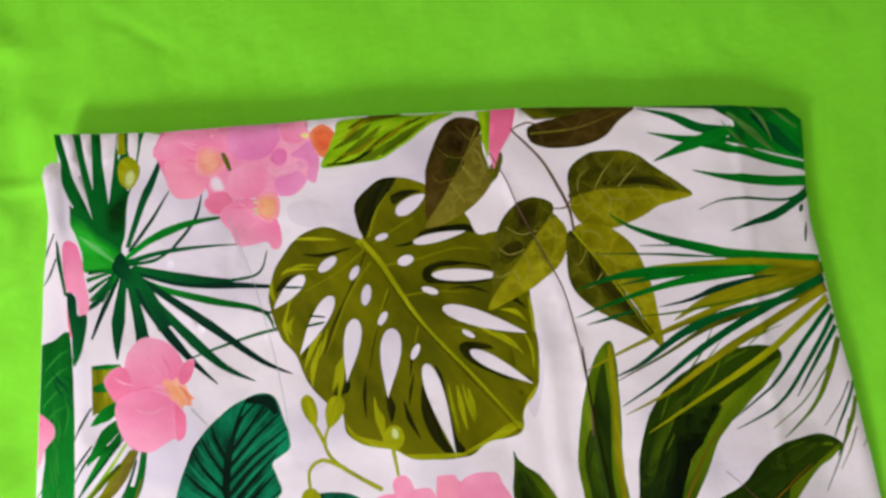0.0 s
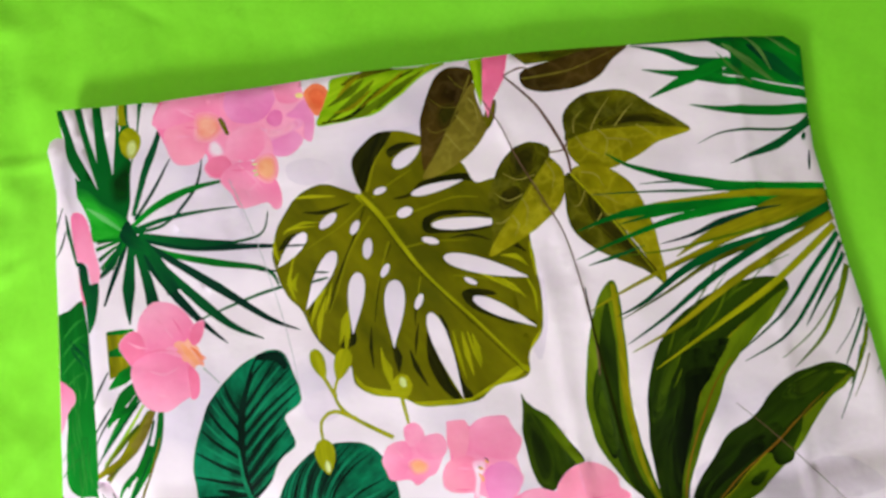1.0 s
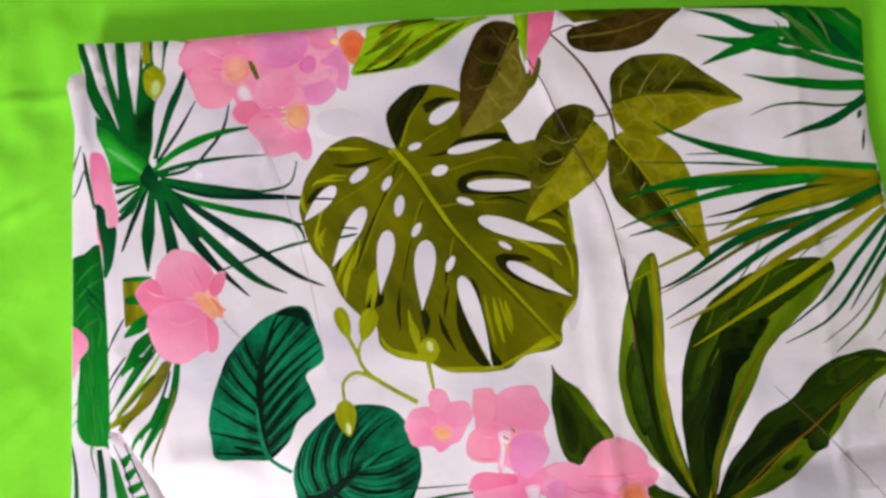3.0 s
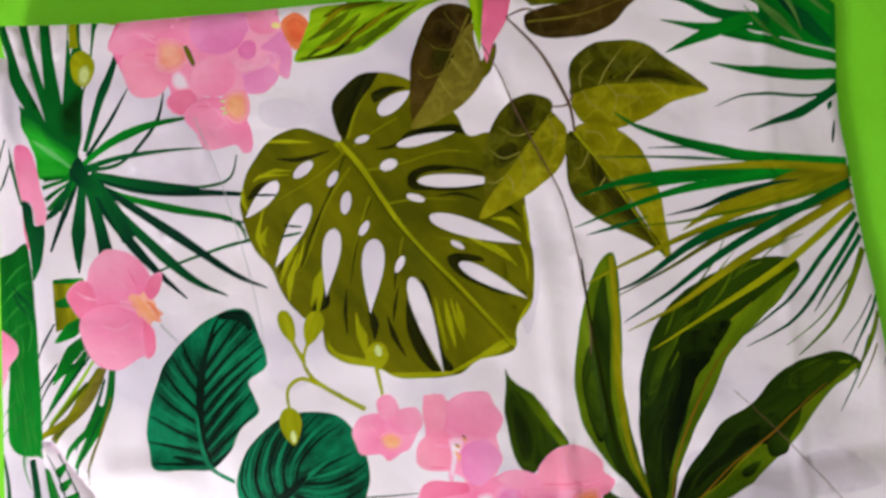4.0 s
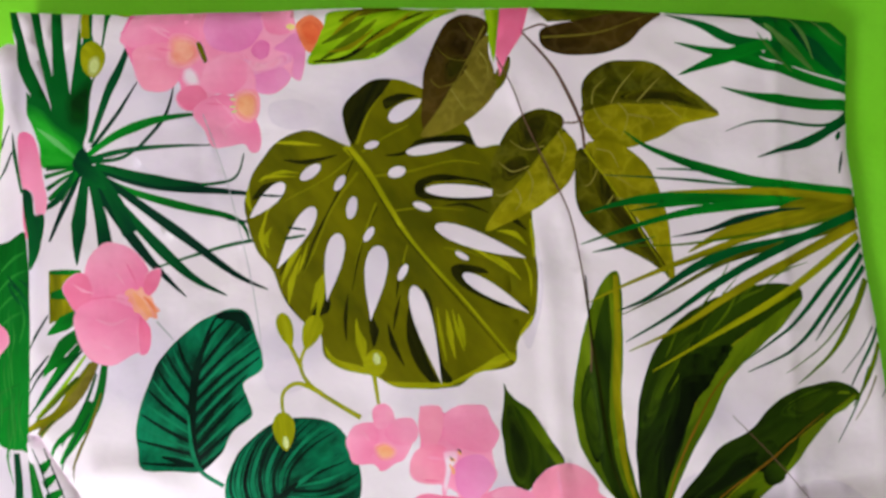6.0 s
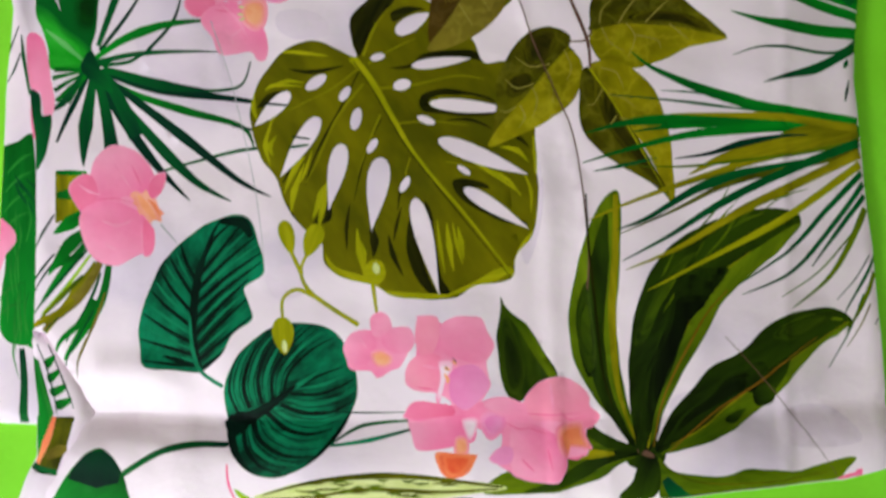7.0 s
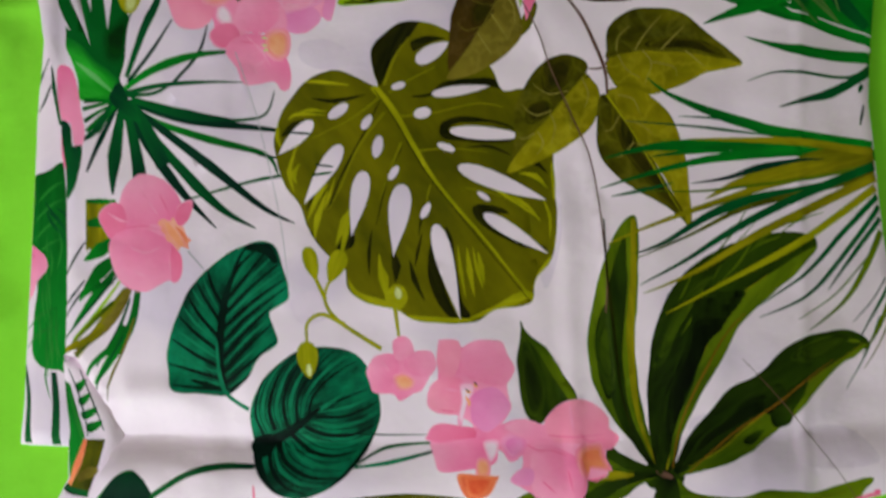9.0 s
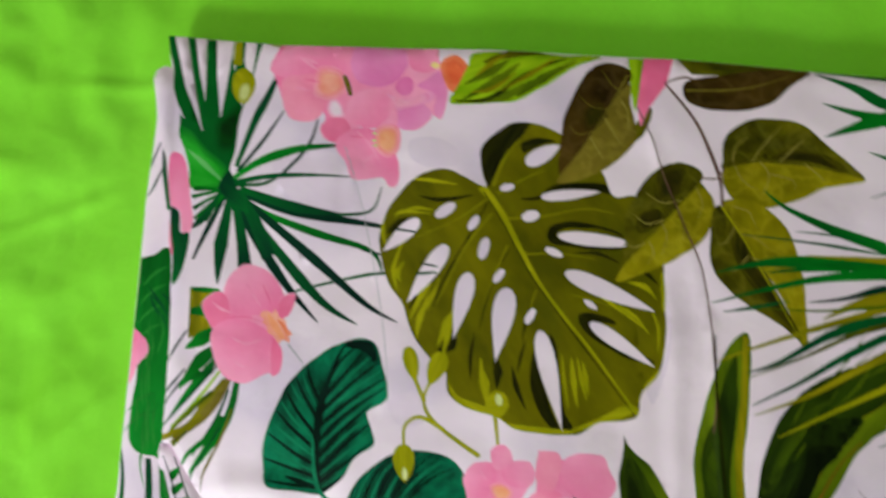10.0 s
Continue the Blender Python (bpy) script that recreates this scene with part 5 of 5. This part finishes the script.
S("moss", [(150, -300.5), (177, -297.5), (200, -292.5), (223, -291.5), (245.5, -291), (271.5, -288)], 0.6, 2.2, 1)
top.streaks("moss", (166, -296), (257, -288.5), 2.5, 20, 12, 1.3)
top.streaks("hosta_green", (171.5, -294), (262.5, -287.5), 2.5, 14, 9, 1.5)
S("pink_deep", [(132.5, -283), (134, -294), (139.5, -305.5)], 0.8, 1.4, 0.6)
S("lime_leaf", [(137, -296), (143, -301), (151.5, -305)], 1, 4, 1)
S("pink_deep", [(449.5, -275), (461.5, -271)], 1, 3, 2)
S("pink_deep", [(459.5, -269), (461.5, -275)], 3, 4, 3)

# hem roll on the left with its pink and green bits
B("white_cotton", [(-5, -20), (0, -16), (5, -18), (9.5, -42), (15.5, -63), (10, -67), (3.5, -59), (-0.5, -42)])
B("pink", [(11, -67), (18, -66), (23, -79), (27.5, -96.5), (27.5, -108), (23, -108), (20, -95.5), (14.5, -94.5)], ((13.5, -67), (26, -108)))
B("palm_dark", [(13.5, -95.5), (20, -96.5), (22, -108), (27.5, -109.5), (25.5, -130.5), (21, -136), (17.5, -113.5)], ((16.5, -97), (21.5, -135)))
P("pink_deep", [(13, -97.5), (15, -100.5), (19, -120.5), (17, -120)], ((13.5, -97.5), (18, -120)))

# stitched line and pressed folds; the folds' shade is drawn as thin dark strokes
S("stem_brown", [(261.5, -17.5), (270.5, -34), (278.5, -54.5), (291, -80.5), (301, -101.5), (307, -128), (312, -163), (312.5, -183.5)], 0.7, 0.9, 0.8)
S("olive_dark", [(309.5, -134), (312, -160), (316, -186), (322, -223), (329.5, -245.5)], 0.8, 1.6, 0.8)
S("shade_grey", [(107, -52.5), (120.5, -86), (136.5, -139.5), (144.5, -178.5)], 0.5, 0.5, 0.5)
S("stem_brown", [(384.5, -204), (400, -219), (420.5, -240), (450, -275)], 0.3, 0.5, 0.3)
S("palm_black", [(174.5, -254.5), (200.5, -253.5), (221.5, -252)], 0.6, 0.9, 0.4)

outline = [(-1, 2.5), (63, 1.5), (124, 5), (185, 8), (278.5, 10.5), (369, 9), (446, 8.5), (455, 1), (453, -30), (452.5, -61.5), (456.5, -92.5), (461, -132), (464.5, -153), (469, -189.5), (475, -227.5), (477, -268), (455, -275), (393.5, -282.5), (365.5, -288), (325.5, -292), (279.5, -296), (239.5, -299.5), (182, -302.5), (136.5, -307.5), (84.5, -315), (38.5, -318), (36.5, -306.5), (45, -295.5), (53, -276.5), (53.5, -264.5), (49.5, -247), (31.5, -220.5), (25.5, -221), (26.5, -225), (25.5, -194), (23, -162.5), (20.5, -136.5), (16.5, -113.5), (14.5, -95.5), (8.5, -66.5), (0.5, -45.5), (-3, -32), (-5.5, -24), (-4.5, -18), (-1, -15.5), (3.5, -16)]


def top_height(x, y):
    z = relief(x, y) + rumple(x, y, 1.3, 60, 1.4) + rumple(x * 0.5, y * 1.6, 4.2, 26, 0.4)
    e = from_edge((x, y), outline)
    z -= 1.6 * math.exp(-(e / 2.2) ** 2)
    z += 3.6 * math.exp(-(((x + 2) - (-y) * 0.12) / 5.0) ** 2) * ease(-135, -100, y) * ease(-15, -30, y)
    # pressed folds: thin ridges
    seam = 277.8 + 0.387 * (-y - 53) if y > -128 else 306.8 + 0.14 * (-y - 128)
    z += 0.9 * math.exp(-((x - seam) / 1.6) ** 2) * ease(-20, -40, y)
    z += 0.35 * math.exp(-((x - 109 - 0.26 * (-y - 58)) / 1.5) ** 2) * ease(-55, -70, y) * ease(-260, -180, y)
    z += 0.9 * math.exp(-((x - 411 - 0.05 * max(0, -y - 90)) / 2.2) ** 2)
    z += 1.0 * math.exp(-((x - 288 - 0.09 * (-y - 125)) / 4.5) ** 4) * ease(-90, -125, y)
    z += 0.5 * math.exp(-((x - 392) / 2.0) ** 2) * ease(-200, -225, y)
    return z


panel("top_layer", outline, top, top_height, bundle, "white cotton printed with monstera, palm leaves and pink orchids", 4.0, 9.0)



low = Print()
L = low
L.blob("leaf_green", [(-5.5, -128.5), (5, -121), (14.5, -118.5), (18.5, -149), (22, -175), (24, -225.5), (20, -229.5), (10.5, -227.5), (5, -219), (5, -194), (3.5, -174.5), (-3.5, -161.5)], ((15, -119), (19.5, -229.5)))
for y in (-126, -136, -147, -158, -196, -206):
    L.stroke("palm_bright", [(17, y), (9, y - 4), (1, y - 13)], 0.3, 1.6, 0.3)
L.streaks("palm_dark", (2.5, -135.5), (14.5, -149), 5, 8, 18, 1.6)
L.streaks("palm_bright", (7.5, -150), (14.5, -222), 3.5, 16, 26, 1.2)
L.blob("pink", [(-4, -164), (6.5, -167.5), (9.5, -175), (5, -182), (2, -190.5), (-2.5, -193.5)])
L.stroke("palm_black", [(0.5, -57), (-3.5, -67.5), (-5, -74.5)], 0.8, 1.6, 0.6)
L.stroke("palm_black", [(3, -73), (0, -83), (-4, -88.5)], 0.8, 1.6, 0.6)
L.stroke("palm_dark", [(2, -60.5), (5.5, -74.5), (10.5, -95.5)], 1, 4, 2)
L.stroke("palm_dark", [(0.5, -226), (5, -244), (6.5, -269.5)], 1, 3, 4)
L.stroke("palm_dark", [(18, -231), (21, -249), (22, -270)], 3, 4, 5)
low_outline = [(-3, -19.5), (-5, -39.5), (-4.5, -60.5), (-4, -95), (-1, -161.5), (2.5, -250), (2, -270), (28.5, -269.5), (66, -251), (60, -22.5)]


def low_height(x, y):
    return 12.5 + rumple(x, y, 8.8, 50, 0.8) - 2.0 * math.exp(-(from_edge((x, y), low_outline) / 3.0) ** 2)


panel("under_layer", low_outline, low, low_height, bundle, "lower fold with a green leaf print", 5.0, 6.0)

strip = Print()
for x0, x1, w in (((94.5, -320), (104.5, -319), 0), ((114, -317.5), (123, -316.5), 0), ((165, -311.5), (174.5, -310), 0), ((181, -309), (185, -308), 0), ((151.5, -312.5), (155, -311.5), 0)):
    strip.blob("pink_faint", [(x0[0], x0[1] + 12), (x0[0] + 1, x0[1] - 8), (x1[0] + 1, x1[1] - 8), (x1[0], x1[1] + 12)])
strip_outline = [(53.5, -322.5), (56, -333.5), (106.5, -327), (193.5, -315), (280.5, -301.5), (332.5, -293.5), (379, -287.5), (378.5, -275.5), (51.5, -293)]


def strip_height(x, y):
    return 10.0 + rumple(x, y, 2.8, 45, 0.6) - 1.6 * math.exp(-(from_edge((x, y), strip_outline) / 3.0) ** 2)


panel("bottom_layer", strip_outline, strip, strip_height, bundle, "white reverse side with print showing through", 5.0, 4.0)

side = Print()
side.poly("palm_bright", [(22.5, -234), (28.5, -236.5), (39, -263.5), (32, -290.5), (28.5, -267)], ((23, -234), (32, -290)))
side.poly("leaf_green", [(22, -227), (24.5, -234), (32, -252.5), (37, -265), (32.5, -288.5), (28.5, -261.5)], ((23, -234), (32, -290)))
for a, b in (((32.5, -238), (36, -235)), ((35, -245), (39, -242)), ((37.5, -252.5), (43, -249)), ((40.5, -259), (46, -256))):
    side.blob("palm_green", [(a[0] - 1.5, a[1] + 1), (a[0] + 1, a[1] + 3), (b[0] + 1, b[1] + 1.5), (b[0] + 0.5, b[1] - 2), (a[0] + 1, a[1] - 2.5)])
for pts in ([(27, -228), (36, -246.5), (40.5, -263.5)], [(33, -228), (42.5, -246), (49, -260)]):
    side.stroke("palm_black", pts, 0.5, 1.0, 0.5)
side.poly("moss", [(40, -265), (50, -264.5), (47.5, -279), (43, -294.5), (29, -292.5), (34, -284)], ((41.5, -265), (36, -294)))
side.stroke("palm_dark", [(28.5, -290.5), (36, -292.5), (43.5, -293.5)], 3, 4, 3)
side.stroke("khaki", [(37, -285.5), (44, -282), (47.5, -280.5)], 4, 6, 2)
side.stroke("coral", [(39.5, -265), (36.5, -278), (32, -289.5)], 2, 4, 3)
side_outline = [(21.5, -222.5), (32.5, -220.5), (55, -248.5), (59, -265.5), (51, -300.5), (38, -319), (27, -318), (22.5, -312), (26, -299), (31, -287), (28.5, -264), (22.5, -238.5)]


def side_height(x, y):
    return 14.5 + rumple(x, y, 6.1, 25, 1.2) - 3.0 * math.exp(-(from_edge((x, y), side_outline) / 3.0) ** 2)


panel("side_fold", side_outline, side, side_height, bundle, "opened side fold with print inside", 3.0, 6.0)
